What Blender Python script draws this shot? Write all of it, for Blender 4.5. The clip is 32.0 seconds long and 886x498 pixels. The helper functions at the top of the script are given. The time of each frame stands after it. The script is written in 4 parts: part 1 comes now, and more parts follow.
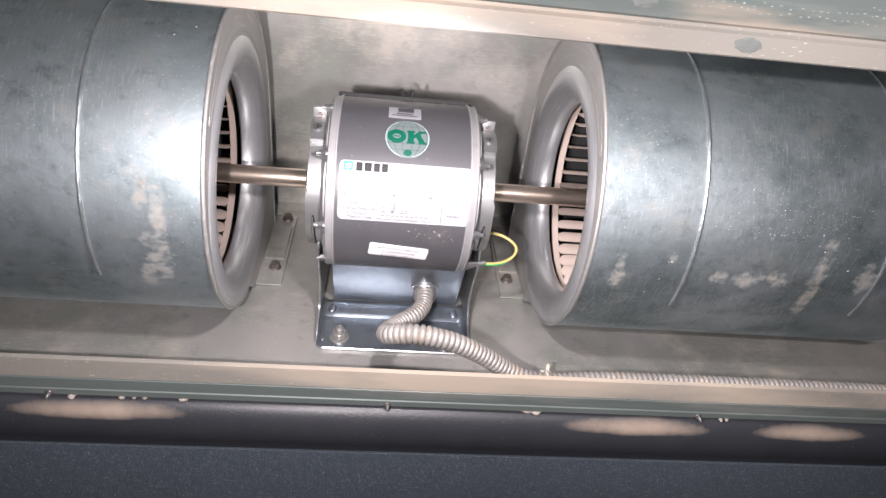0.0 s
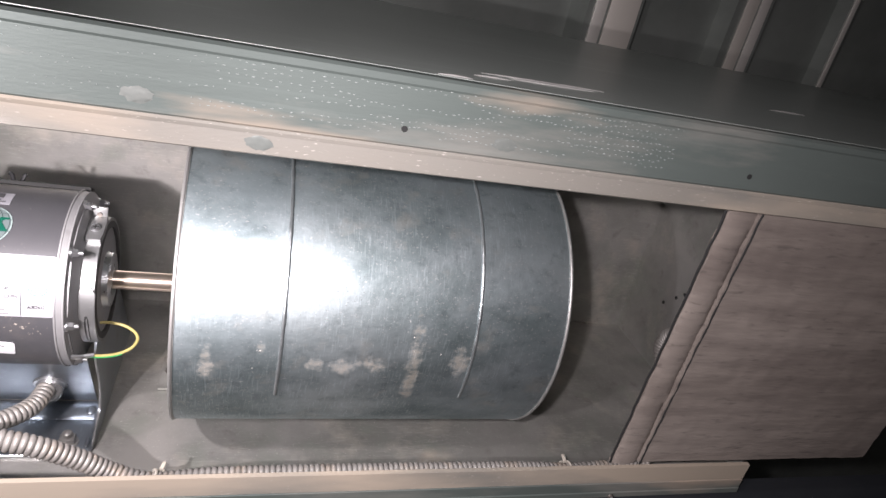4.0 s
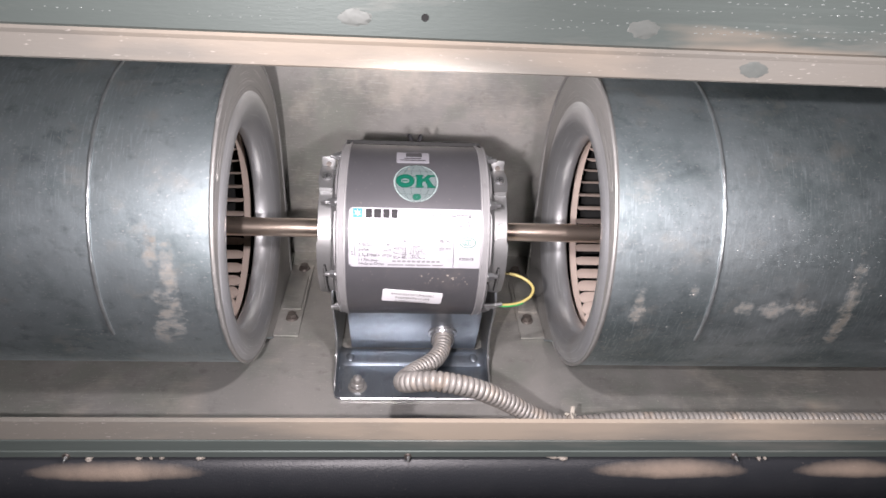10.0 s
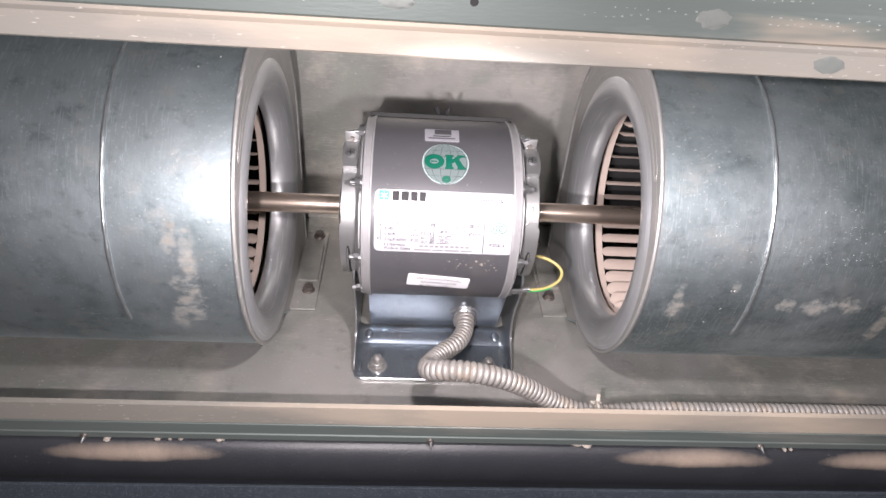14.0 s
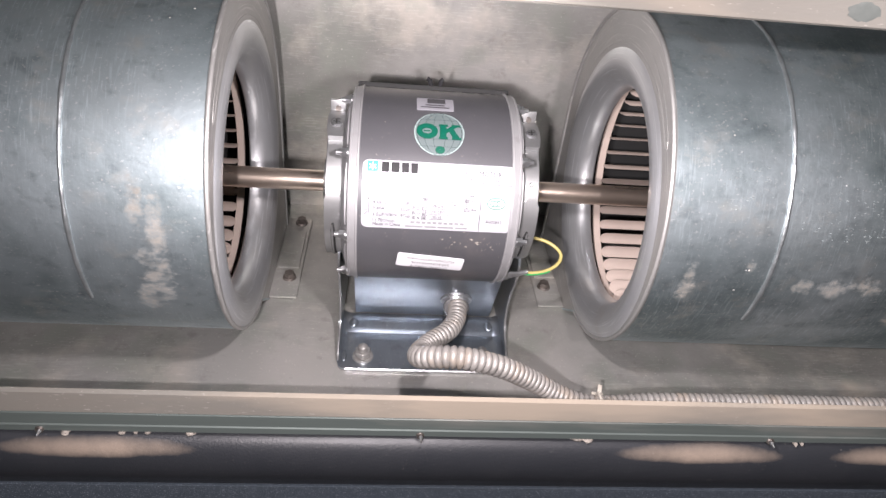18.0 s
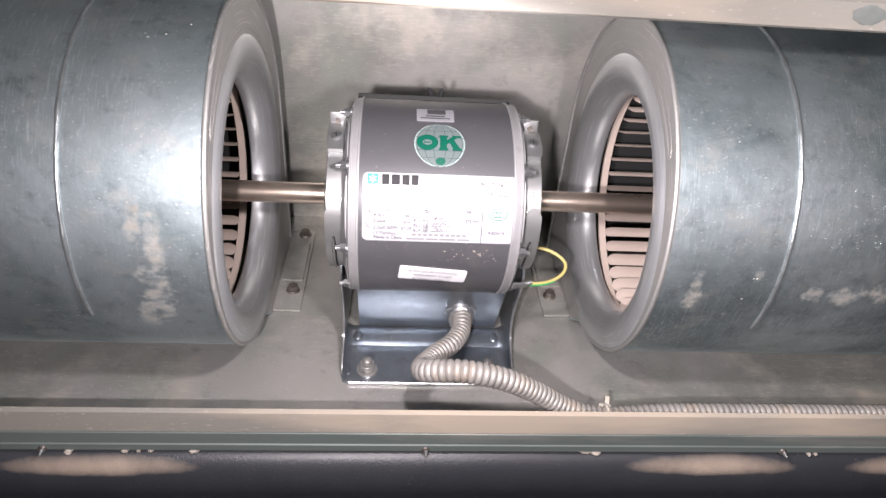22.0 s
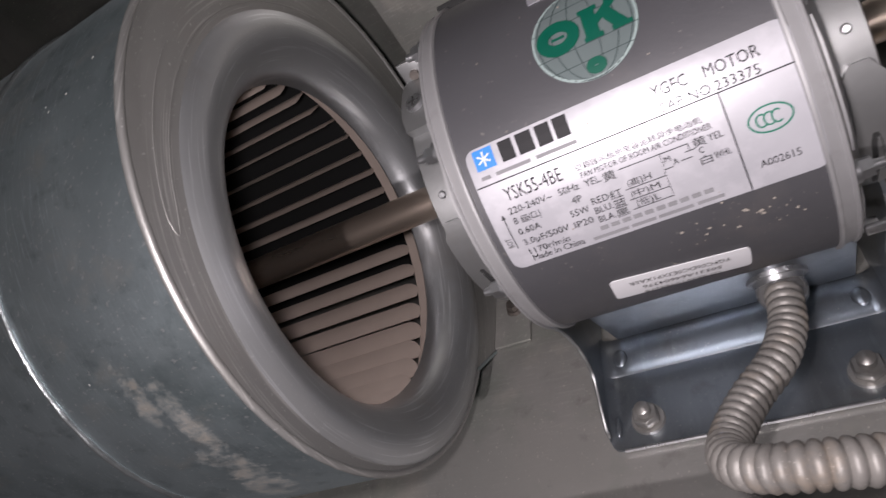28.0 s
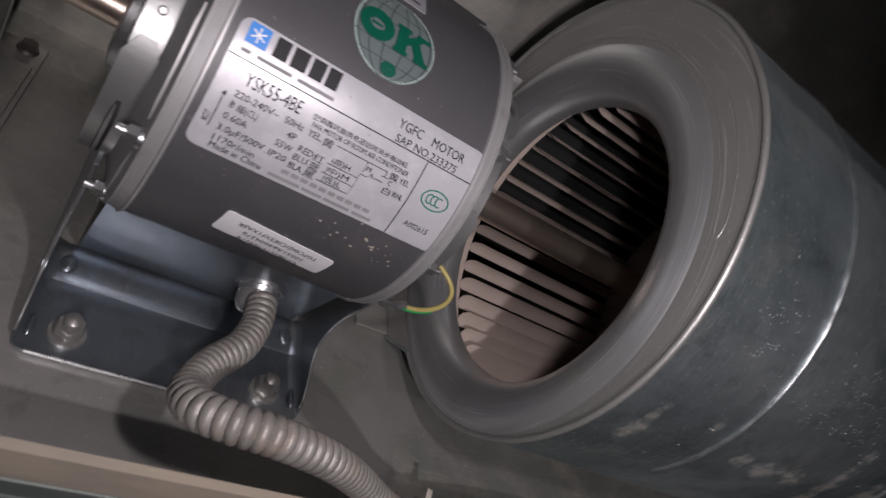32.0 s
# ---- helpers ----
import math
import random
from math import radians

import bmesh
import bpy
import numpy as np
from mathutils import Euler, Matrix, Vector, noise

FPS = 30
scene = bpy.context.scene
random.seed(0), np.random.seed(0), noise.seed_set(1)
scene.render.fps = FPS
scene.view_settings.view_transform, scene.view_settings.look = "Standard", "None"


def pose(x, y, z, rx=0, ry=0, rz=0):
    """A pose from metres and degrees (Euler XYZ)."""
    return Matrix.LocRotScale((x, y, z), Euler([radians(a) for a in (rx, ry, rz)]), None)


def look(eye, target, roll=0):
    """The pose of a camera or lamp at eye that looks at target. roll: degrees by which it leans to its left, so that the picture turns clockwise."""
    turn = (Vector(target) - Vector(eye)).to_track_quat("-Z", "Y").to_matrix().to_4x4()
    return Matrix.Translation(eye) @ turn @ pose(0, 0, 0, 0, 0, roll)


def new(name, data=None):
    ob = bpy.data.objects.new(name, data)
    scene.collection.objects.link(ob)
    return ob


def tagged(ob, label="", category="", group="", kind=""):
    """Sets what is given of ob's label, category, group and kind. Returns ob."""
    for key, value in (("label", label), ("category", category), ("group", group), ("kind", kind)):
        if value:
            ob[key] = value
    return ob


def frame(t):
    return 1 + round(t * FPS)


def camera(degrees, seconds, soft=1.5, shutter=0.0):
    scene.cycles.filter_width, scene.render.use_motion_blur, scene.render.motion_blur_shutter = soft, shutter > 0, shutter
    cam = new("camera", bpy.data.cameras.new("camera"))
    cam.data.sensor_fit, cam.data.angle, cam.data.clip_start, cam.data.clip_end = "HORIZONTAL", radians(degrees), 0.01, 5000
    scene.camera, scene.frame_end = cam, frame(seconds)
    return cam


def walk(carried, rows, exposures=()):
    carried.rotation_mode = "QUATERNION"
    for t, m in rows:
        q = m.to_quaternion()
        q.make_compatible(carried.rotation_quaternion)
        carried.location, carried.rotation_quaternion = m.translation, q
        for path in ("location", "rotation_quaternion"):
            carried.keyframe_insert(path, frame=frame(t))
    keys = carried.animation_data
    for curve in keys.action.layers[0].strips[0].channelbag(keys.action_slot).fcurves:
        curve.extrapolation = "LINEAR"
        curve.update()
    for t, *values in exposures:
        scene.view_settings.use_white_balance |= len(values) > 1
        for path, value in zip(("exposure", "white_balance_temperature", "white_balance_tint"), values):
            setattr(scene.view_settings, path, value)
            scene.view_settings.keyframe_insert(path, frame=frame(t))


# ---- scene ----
cam = camera(68.32, 32.0, shutter=0.6)
PATH = [
    (0, (-0.0225, -0.3072, -0.269), (0.183, 0.83, 1.363), -4.85),
    (0.5, (-0.0239, -0.3078, -0.2693), (0.181, 0.827, 1.364), -4.72),
    (1, (-0.016, -0.3082, -0.2743), (0.196, 0.814, 1.367), -4.37),
    (1.5, (0.0111, -0.3092, -0.277), (0.27, 0.769, 1.387), -5.78),
    (2, (0.0531, -0.3161, -0.2677), (0.452, 0.652, 1.436), -12.39),
    (2.5, (0.0849, -0.3286, -0.2653), (0.547, 0.537, 1.477), -17.06),
    (3, (0.1056, -0.334, -0.2736), (0.65, 0.494, 1.464), -22.32),
    (3.5, (0.1241, -0.3357, -0.2851), (0.732, 0.509, 1.423), -25.73),
    (5.5, (0.1011, -0.3252, -0.2884), (0.59, 0.581, 1.426), -21.24),
    (6, (0.078, -0.3177, -0.282), (0.496, 0.633, 1.428), -17.56),
    (6.5, (0.0662, -0.3135, -0.2753), (0.454, 0.654, 1.432), -16.41),
    (7, (0.061, -0.3126, -0.2757), (0.436, 0.658, 1.432), -15.59),
    (7.5, (0.0568, -0.3135, -0.2732), (0.417, 0.667, 1.432), -14.49),
    (8, (0.0427, -0.3068, -0.2685), (0.348, 0.684, 1.442), -12.67),
    (8.5, (0.0212, -0.305, -0.2682), (0.28, 0.703, 1.44), -10.66),
    (9, (0.007, -0.3059, -0.2677), (0.212, 0.71, 1.443), -8.00),
    (9.5, (-0.0011, -0.3069, -0.2654), (0.156, 0.712, 1.448), -5.91),
    (10, (-0.0151, -0.3051, -0.2639), (0.109, 0.731, 1.442), -4.74),
    (10.5, (-0.0193, -0.3054, -0.2572), (0.114, 0.768, 1.425), -4.24),
    (11, (-0.017, -0.3034, -0.2484), (0.117, 0.839, 1.388), -3.60),
    (11.5, (-0.02, -0.3033, -0.2464), (0.112, 0.861, 1.374), -3.40),
    (12, (-0.0205, -0.3033, -0.2437), (0.094, 0.863, 1.377), -2.74),
    (12.5, (-0.0205, -0.3061, -0.2448), (0.086, 0.854, 1.381), -2.43),
    (13, (-0.0221, -0.305, -0.2438), (0.096, 0.856, 1.38), -2.97),
    (13.5, (-0.0227, -0.3087, -0.2415), (0.075, 0.859, 1.379), -2.50),
    (14, (-0.0307, -0.3158, -0.2358), (0.098, 0.871, 1.369), -2.95),
    (14.5, (-0.0295, -0.3142, -0.2307), (0.089, 0.921, 1.338), -2.40),
    (16.5, (-0.0359, -0.2848, -0.2245), (0.131, 0.846, 1.417), -4.66),
    (17, (-0.0339, -0.2861, -0.2235), (0.15, 0.861, 1.404), -5.32),
    (17.5, (-0.0315, -0.2839, -0.2233), (0.152, 0.873, 1.398), -5.26),
    (18, (-0.0337, -0.2864, -0.2243), (0.148, 0.873, 1.395), -4.79),
    (18.5, (-0.0321, -0.2873, -0.2248), (0.158, 0.876, 1.391), -4.93),
    (19, (-0.0332, -0.2858, -0.2242), (0.158, 0.887, 1.384), -5.08),
    (19.5, (-0.0327, -0.2855, -0.2211), (0.154, 0.892, 1.385), -4.98),
    (20, (-0.0311, -0.2854, -0.219), (0.147, 0.899, 1.383), -4.77),
    (20.5, (-0.0316, -0.2849, -0.2184), (0.155, 0.896, 1.385), -4.77),
    (21, (-0.03, -0.2864, -0.2185), (0.139, 0.886, 1.393), -4.58),
    (21.5, (-0.0313, -0.2879, -0.2185), (0.125, 0.881, 1.396), -4.35),
    (22, (-0.0301, -0.2871, -0.2194), (0.124, 0.86, 1.411), -4.65),
    (22.5, (-0.03, -0.2843, -0.2174), (0.139, 0.864, 1.412), -5.08),
    (23, (-0.0277, -0.2833, -0.2152), (0.133, 0.876, 1.406), -5.26),
    (23.5, (-0.0283, -0.283, -0.2132), (0.117, 0.884, 1.404), -4.72),
    (24, (-0.0288, -0.2804, -0.2124), (0.107, 0.886, 1.407), -4.31),
    (24.5, (-0.026, -0.2778, -0.2058), (0.095, 0.897, 1.408), -4.17),
    (26.5, (0.0262, -0.2073, -0.0855), (-0.517, 1.023, 1.395), 5.33),
    (27, (0.0236, -0.2039, -0.0807), (-0.629, 0.986, 1.389), 5.55),
    (27.5, (0.0266, -0.2098, -0.0754), (-0.851, 0.893, 1.344), 9.30),
    (28, (0.0096, -0.213, -0.071), (-0.801, 0.922, 1.363), 6.69),
    (28.5, (-0.0037, -0.2061, -0.0737), (-0.671, 0.983, 1.39), 7.88),
    (29, (-0.0233, -0.1771, -0.0666), (-0.154, 1.107, 1.461), 3.71),
    (29.5, (-0.0322, -0.1739, -0.0601), (0.342, 1.029, 1.494), -3.43),
    (30, (-0.0283, -0.1787, -0.0608), (0.602, 0.925, 1.484), -8.38),
    (30.5, (-0.0229, -0.1831, -0.0642), (0.689, 0.903, 1.457), -9.28),
    (31, (-0.0167, -0.1918, -0.065), (0.715, 0.88, 1.457), -10.07),
    (31.5, (-0.0332, -0.2011, -0.0797), (0.797, 0.85, 1.406), -10.80),
    (32, (-0.0655, -0.2024, -0.0896), (0.936, 0.786, 1.332), -10.27),
]
walk(cam, [(t, look(eye, target, roll)) for t, eye, target, roll in PATH],
     exposures=((0, 0.0), (1.5, -0.05), (2.5, -0.05), (3.5, 0.0), (5.5, -0.12), (7, -0.27), (8, -0.37), (11, -0.35), (12.5, -0.15), (18, -0.15), (24.5, -0.15), (26.5, -0.9), (27.4, -1.0), (28.2, -1.45), (29, -1.55), (30, -1.7), (31, -1.85), (32, -1.95)))
# ---------------------------------------------------------------- light
world = bpy.data.worlds.new("world")
world.use_nodes = True
world.node_tree.nodes["Background"].inputs[0].default_value = (0.75, 0.85, 1.0, 1)
world.node_tree.nodes["Background"].inputs[1].default_value = 0.02
scene.world = world


def lamp(name, kind, energy, m, size, colour):
    data = bpy.data.lights.new(name, kind)
    data.energy, data.color = energy, colour
    data.shadow_soft_size = size
    ob = new(name, data)
    ob.matrix_world = m
    return ob


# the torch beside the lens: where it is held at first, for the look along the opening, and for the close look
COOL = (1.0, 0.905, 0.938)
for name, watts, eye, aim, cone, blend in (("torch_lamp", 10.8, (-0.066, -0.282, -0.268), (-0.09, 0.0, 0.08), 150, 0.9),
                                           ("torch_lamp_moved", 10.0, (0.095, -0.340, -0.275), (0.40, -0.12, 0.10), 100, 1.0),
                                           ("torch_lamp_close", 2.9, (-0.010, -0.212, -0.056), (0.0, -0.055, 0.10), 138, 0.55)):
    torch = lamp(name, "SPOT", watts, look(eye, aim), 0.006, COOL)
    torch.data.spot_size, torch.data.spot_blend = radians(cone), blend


# ---------------------------------------------------------------- materials
def material(name, base, rough=0.5, metal=0.0, base2=None, scale=40.0, detail=6.0, mix=0.5, bump=0.0, bump_scale=200.0,
             rough2=None, dust=None, dust_scale=9.0, dust_amount=0.0, stretch=(1, 1, 1), spec=0.5, spots=(), spot_noise=60.0, spot_mix=0.7, specks=0.0, scratch=0.0, scratch_dir=(6, 260, 260), spot_amp=5.0, spot_tone=None, cloud=None, grain=None, rings=0.0, brushed=0.0):
    """Node material: two colours by noise, rough varied, fine bump, optional patches of dust."""
    m = bpy.data.materials.new(name)
    m.use_nodes = True
    nt = m.node_tree
    b = nt.nodes["Principled BSDF"]
    b.inputs["Roughness"].default_value = rough
    b.inputs["Metallic"].default_value = metal
    b.inputs["Specular IOR Level"].default_value = spec
    if brushed:
        tg = nt.nodes.new("ShaderNodeTangent")
        tg.direction_type, tg.axis = "RADIAL", "X"
        b.inputs["Anisotropic"].default_value = brushed
        nt.links.new(tg.outputs[0], b.inputs["Tangent"])
    co = nt.nodes.new("ShaderNodeTexCoord")
    mp = nt.nodes.new("ShaderNodeMapping")
    mp.inputs["Scale"].default_value = stretch
    nt.links.new(co.outputs["Object"], mp.inputs[0])

    def tex(sc, det=detail, rg=0.6):
        n = nt.nodes.new("ShaderNodeTexNoise")
        n.inputs["Scale"].default_value, n.inputs["Detail"].default_value, n.inputs["Roughness"].default_value = sc, det, rg
        nt.links.new(mp.outputs[0], n.inputs["Vector"])
        return n.outputs["Fac"]

    def ramp(src, lo, hi):
        r = nt.nodes.new("ShaderNodeMapRange")
        r.inputs[1].default_value, r.inputs[2].default_value = lo, hi
        nt.links.new(src, r.inputs[0])
        return r.outputs[0]

    def blend(fac, a, c):
        x = nt.nodes.new("ShaderNodeMix")
        x.data_type = "RGBA"
        nt.links.new(fac, x.inputs[0])
        for sock, v in ((x.inputs[6], a), (x.inputs[7], c)):
            if isinstance(v, tuple):
                sock.default_value = (*v, 1)
            else:
                nt.links.new(v, sock)
        return x.outputs[2]

    base2 = base2 or tuple(min(1, c * 0.8) for c in base)
    col = blend(ramp(tex(scale), 0.5 - mix / 2, 0.5 + mix / 2), base, base2)
    rg = nt.nodes.new("ShaderNodeMapRange")
    rg.inputs[3].default_value, rg.inputs[4].default_value = rough, rough2 if rough2 is not None else min(1, rough * 1.25)
    nt.links.new(tex(scale * 2.7, 8), rg.inputs[0])
    rout = rg.outputs[0]

    def times(a, k):
        n = nt.nodes.new("ShaderNodeMath")
        n.operation = "MULTIPLY"
        nt.links.new(a, n.inputs[0])
        n.inputs[1].default_value = k
        return n.outputs[0]
    if cloud:
        for tone, sc, lo, hi, k in cloud:
            col = blend(times(ramp(tex(sc, 7, 0.62), lo, hi), k), col, tone)
    if grain:
        tone, sc, lo, hi, k = grain
        col = blend(times(ramp(tex(sc, 2, 0.5), lo, hi), k), col, tone)
    if rings:
        # scratches that run round the shaft's line
        sp = nt.nodes.new("ShaderNodeSeparateXYZ")
        nt.links.new(co.outputs["Object"], sp.inputs[0])

        def op(kind, a, c):
            n = nt.nodes.new("ShaderNodeMath")
            n.operation = kind
            for sock, v in zip(n.inputs, (a, c)):
                if isinstance(v, (int, float)):
                    sock.default_value = v
                else:
                    nt.links.new(v, sock)
            return n.outputs[0]
        dy, dz = op("SUBTRACT", sp.outputs[1], -0.0952), op("SUBTRACT", sp.outputs[2], 0.1049)
        rad = op("SQRT", op("ADD", op("MULTIPLY", dy, dy), op("MULTIPLY", dz, dz)), 0)
        cb = nt.nodes.new("ShaderNodeCombineXYZ")
        nt.links.new(op("MULTIPLY", rad, 1300.0), cb.inputs[0])
        nt.links.new(op("MULTIPLY", op("ARCTAN2", dy, dz), 2.2), cb.inputs[1])
        nt.links.new(op("MULTIPLY", sp.outputs[0], 40.0), cb.inputs[2])
        rn = nt.nodes.new("ShaderNodeTexNoise")
        rn.inputs["Scale"].default_value, rn.inputs["Detail"].default_value = 1.0, 4
        nt.links.new(cb.outputs[0], rn.inputs["Vector"])
        col = blend(times(ramp(rn.outputs["Fac"], 0.58, 0.72), rings), col, tuple(min(1.0, c * 1.7) for c in base))
    if scratch:
        m2 = nt.nodes.new("ShaderNodeMapping")
        m2.inputs["Scale"].default_value = scratch_dir
        m2.inputs["Rotation"].default_value = (0.3, 0.1, 0.25)
        nt.links.new(co.outputs["Object"], m2.inputs[0])
        n2 = nt.nodes.new("ShaderNodeTexNoise")
        n2.inputs["Scale"].default_value, n2.inputs["Detail"].default_value = 1.0, 6
        nt.links.new(m2.outputs[0], n2.inputs["Vector"])
        sc = nt.nodes.new("ShaderNodeMath")
        sc.operation = "MULTIPLY"
        nt.links.new(ramp(n2.outputs["Fac"], 0.55, 0.66), sc.inputs[0])
        nt.links.new(times(ramp(tex(17, 4, 0.5), 0.40, 0.60), scratch), sc.inputs[1])
        col = blend(sc.outputs[0], col, tuple(min(1.0, c * 1.6) for c in base))
    fleck = None
    if specks:
        vo = nt.nodes.new("ShaderNodeTexVoronoi")
        vo.inputs["Scale"].default_value = 210
        nt.links.new(co.outputs["Object"], vo.inputs["Vector"])
        big = nt.nodes.new("ShaderNodeMath")
        big.operation = "MULTIPLY"
        nt.links.new(ramp(vo.outputs["Distance"], 0.12, 0.05), big.inputs[0])
        nt.links.new(ramp(tex(30, 4), 0.66 - specks * 0.3, 0.70 - specks * 0.3), big.inputs[1])
        fleck = big.outputs[0]
        col = blend(fleck, col, (0.62, 0.60, 0.56))
    if dust:
        fac = ramp(tex(dust_scale, 5, 0.55), 0.68 - dust_amount * 0.4, 0.80 - dust_amount * 0.4)
        col = blend(fac, col, dust)
        mm = nt.nodes.new("ShaderNodeMapRange")
        mm.inputs[3].default_value, mm.inputs[4].default_value = metal, 0.0
        nt.links.new(fac, mm.inputs[0])
        nt.links.new(mm.outputs[0], b.inputs["Metallic"])
    if spots:
        sep = nt.nodes.new("ShaderNodeSeparateXYZ")
        nt.links.new(co.outputs["Object"], sep.inputs[0])

        def calc(op, a, c, d=None):
            n = nt.nodes.new("ShaderNodeMath")
            n.operation = op
            for sock, v in zip(n.inputs, (a, c, d)):
                if isinstance(v, (int, float)):
                    sock.default_value = v
                elif v is not None:
                    nt.links.new(v, sock)
            return n.outputs[0]
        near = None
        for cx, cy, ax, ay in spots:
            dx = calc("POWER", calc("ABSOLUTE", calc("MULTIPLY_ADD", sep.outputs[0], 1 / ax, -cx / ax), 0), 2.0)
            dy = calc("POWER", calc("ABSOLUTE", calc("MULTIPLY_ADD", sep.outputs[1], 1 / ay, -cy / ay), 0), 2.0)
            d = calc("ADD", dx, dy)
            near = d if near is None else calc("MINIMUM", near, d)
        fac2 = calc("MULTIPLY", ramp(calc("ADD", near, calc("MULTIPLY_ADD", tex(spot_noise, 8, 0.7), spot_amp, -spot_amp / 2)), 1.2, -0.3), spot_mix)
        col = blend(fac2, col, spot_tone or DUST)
        keep = calc("SUBTRACT", 1.0, calc("MULTIPLY", fac2, 0.35) if fleck is None else calc("MAXIMUM", calc("MULTIPLY", fac2, 0.35), fleck))
        mm = nt.nodes.new("ShaderNodeMath")
        mm.operation = "MULTIPLY"
        nt.links.new(keep, mm.inputs[0])
        mm.inputs[1].default_value = metal
        nt.links.new(mm.outputs[0], b.inputs["Metallic"])
        up = nt.nodes.new("ShaderNodeMath")
        up.operation, up.use_clamp = "MULTIPLY_ADD", True
        nt.links.new(fac2, up.inputs[0])
        up.inputs[1].default_value = 0.4
        nt.links.new(rout, up.inputs[2])
        rout = up.outputs[0]
    nt.links.new(col, b.inputs["Base Color"])
    nt.links.new(rout, b.inputs["Roughness"])
    if bump:
        bp = nt.nodes.new("ShaderNodeBump")
        bp.inputs["Strength"].default_value, bp.inputs["Distance"].default_value = bump, 0.0006
        nt.links.new(tex(bump_scale, 5), bp.inputs["Height"])
        nt.links.new(bp.outputs[0], b.inputs["Normal"])
    return m


DUST = (0.39, 0.31, 0.24)
GALV = material("galvanised_steel", (0.40, 0.397, 0.385), 0.37, 0.66, (0.31, 0.31, 0.30), 16, 9, 0.8, 0.15, 500, 0.5, cloud=((DUST, 22, 0.56, 0.72, 0.12), ((0.27, 0.29, 0.28), 7, 0.5, 0.7, 0.4)), grain=((0.75, 0.75, 0.73), 900, 0.68, 0.74, 0.5), rings=0.55)
GALV_GREEN = material("greenish_galvanised", (0.13, 0.155, 0.145), 0.50, 0.25, (0.09, 0.11, 0.103), 14, 8, 0.8, 0.12, 500, 0.52, DUST, 9, 0.17, (0.35, 1.8, 1), scratch=0.15, spec=0.3, cloud=(((0.33, 0.31, 0.28), 10, 0.52, 0.70, 0.6),))
LIP_DUST = material("dusty_lip", (0.24, 0.22, 0.19), 0.60, 0.2, (0.225, 0.225, 0.205), 20, 8, 0.8, 0.2, 600, 0.65, (0.36, 0.31, 0.25), 9, 0.50, (0.35, 1.5, 1), spec=0.3, grain=((0.6, 0.57, 0.52), 700, 0.66, 0.74, 0.5))
REAR_FACE = material("dark_galvanised", (0.46, 0.51, 0.48), 0.38, 0.35, (0.33, 0.365, 0.345), 10, 8, 0.8, 0.1, 300, 0.30, stretch=(0.3, 1, 1), scratch=0.15)
DECK = material("deck_steel", (0.45, 0.44, 0.418), 0.36, 0.6, (0.35, 0.345, 0.33), 13, 10, 0.8, 0.12, 400, 0.5, DUST, 6, -0.04, specks=0.1, scratch=0.18, scratch_dir=(110, 800, 800), cloud=(((0.22, 0.228, 0.205), 8, 0.44, 0.62, 0.7), ((0.56, 0.52, 0.46), 17, 0.53, 0.68, 0.65), ((0.22, 0.21, 0.195), 75, 0.58, 0.70, 0.45), ((0.30, 0.325, 0.285), 31, 0.50, 0.64, 0.5)), grain=((0.66, 0.63, 0.58), 800, 0.67, 0.74, 0.6))
BARREL = material("scroll_steel", (0.49, 0.56, 0.585), 0.45, 0.97, (0.33, 0.395, 0.415), 26, 12, 0.7, 0.3, 160, 0.57, None, stretch=(0.8, 1, 1), brushed=0.2,
                  spots=((0.112, -0.101, 0.004, 0.013), (0.140, -0.113, 0.003, 0.004), (0.170, -0.102, 0.005, 0.005), (0.188, -0.102, 0.010, 0.005), (0.204, -0.103, 0.006, 0.006), (0.228, -0.104, 0.005, 0.030), (0.2565, -0.107, 0.007, 0.009), (-0.132, -0.118, 0.004, 0.020), (-0.134, -0.094, 0.007, 0.018), (-0.140, -0.130, 0.004, 0.009), (-0.142, -0.078, 0.005, 0.010)),
                  spot_noise=170, spot_mix=0.38, spot_amp=7.0, spot_tone=(0.46, 0.34, 0.23), specks=0.30, scratch=0.26, scratch_dir=(1300, 110, 110), cloud=(((0.50, 0.56, 0.57), 9, 0.48, 0.66, 0.6), ((0.13, 0.185, 0.185), 14, 0.48, 0.66, 0.62), ((0.56, 0.56, 0.52), 48, 0.56, 0.70, 0.55), ((0.10, 0.13, 0.14), 120, 0.54, 0.70, 0.34)), grain=((0.70, 0.72, 0.72), 800, 0.63, 0.72, 0.55))
BRIGHT = material("bright_zinc", (0.72, 0.73, 0.74), 0.22, 0.95, (0.60, 0.61, 0.63), 60, 6, 0.6, 0.08, 700, 0.35)
BRACKET = material("bracket_zinc", (0.36, 0.395, 0.43), 0.24, 0.9, (0.28, 0.31, 0.34), 20, 6, 0.6, 0.08, 600, 0.36, cloud=(((0.40, 0.385, 0.35), 45, 0.54, 0.70, 0.5), ((0.17, 0.19, 0.21), 90, 0.54, 0.68, 0.4)), grain=((0.7, 0.7, 0.68), 1000, 0.67, 0.74, 0.6), scratch=0.2, scratch_dir=(300, 40, 60))
SHAFT = material("shaft_steel", (0.78, 0.66, 0.56), 0.24, 0.95, (0.62, 0.52, 0.44), 60, 6, 0.6, 0.05, 900, 0.34, stretch=(0.1, 1, 1))
MOTOR = material("motor_grey_paint", (0.069, 0.069, 0.075), 0.42, 0.1, (0.055, 0.055, 0.060), 30, 8, 0.7, 0.08, 900, 0.55, cloud=(((0.11, 0.10, 0.095), 26, 0.55, 0.72, 0.5),), grain=((0.25, 0.23, 0.21), 700, 0.70, 0.77, 0.35))
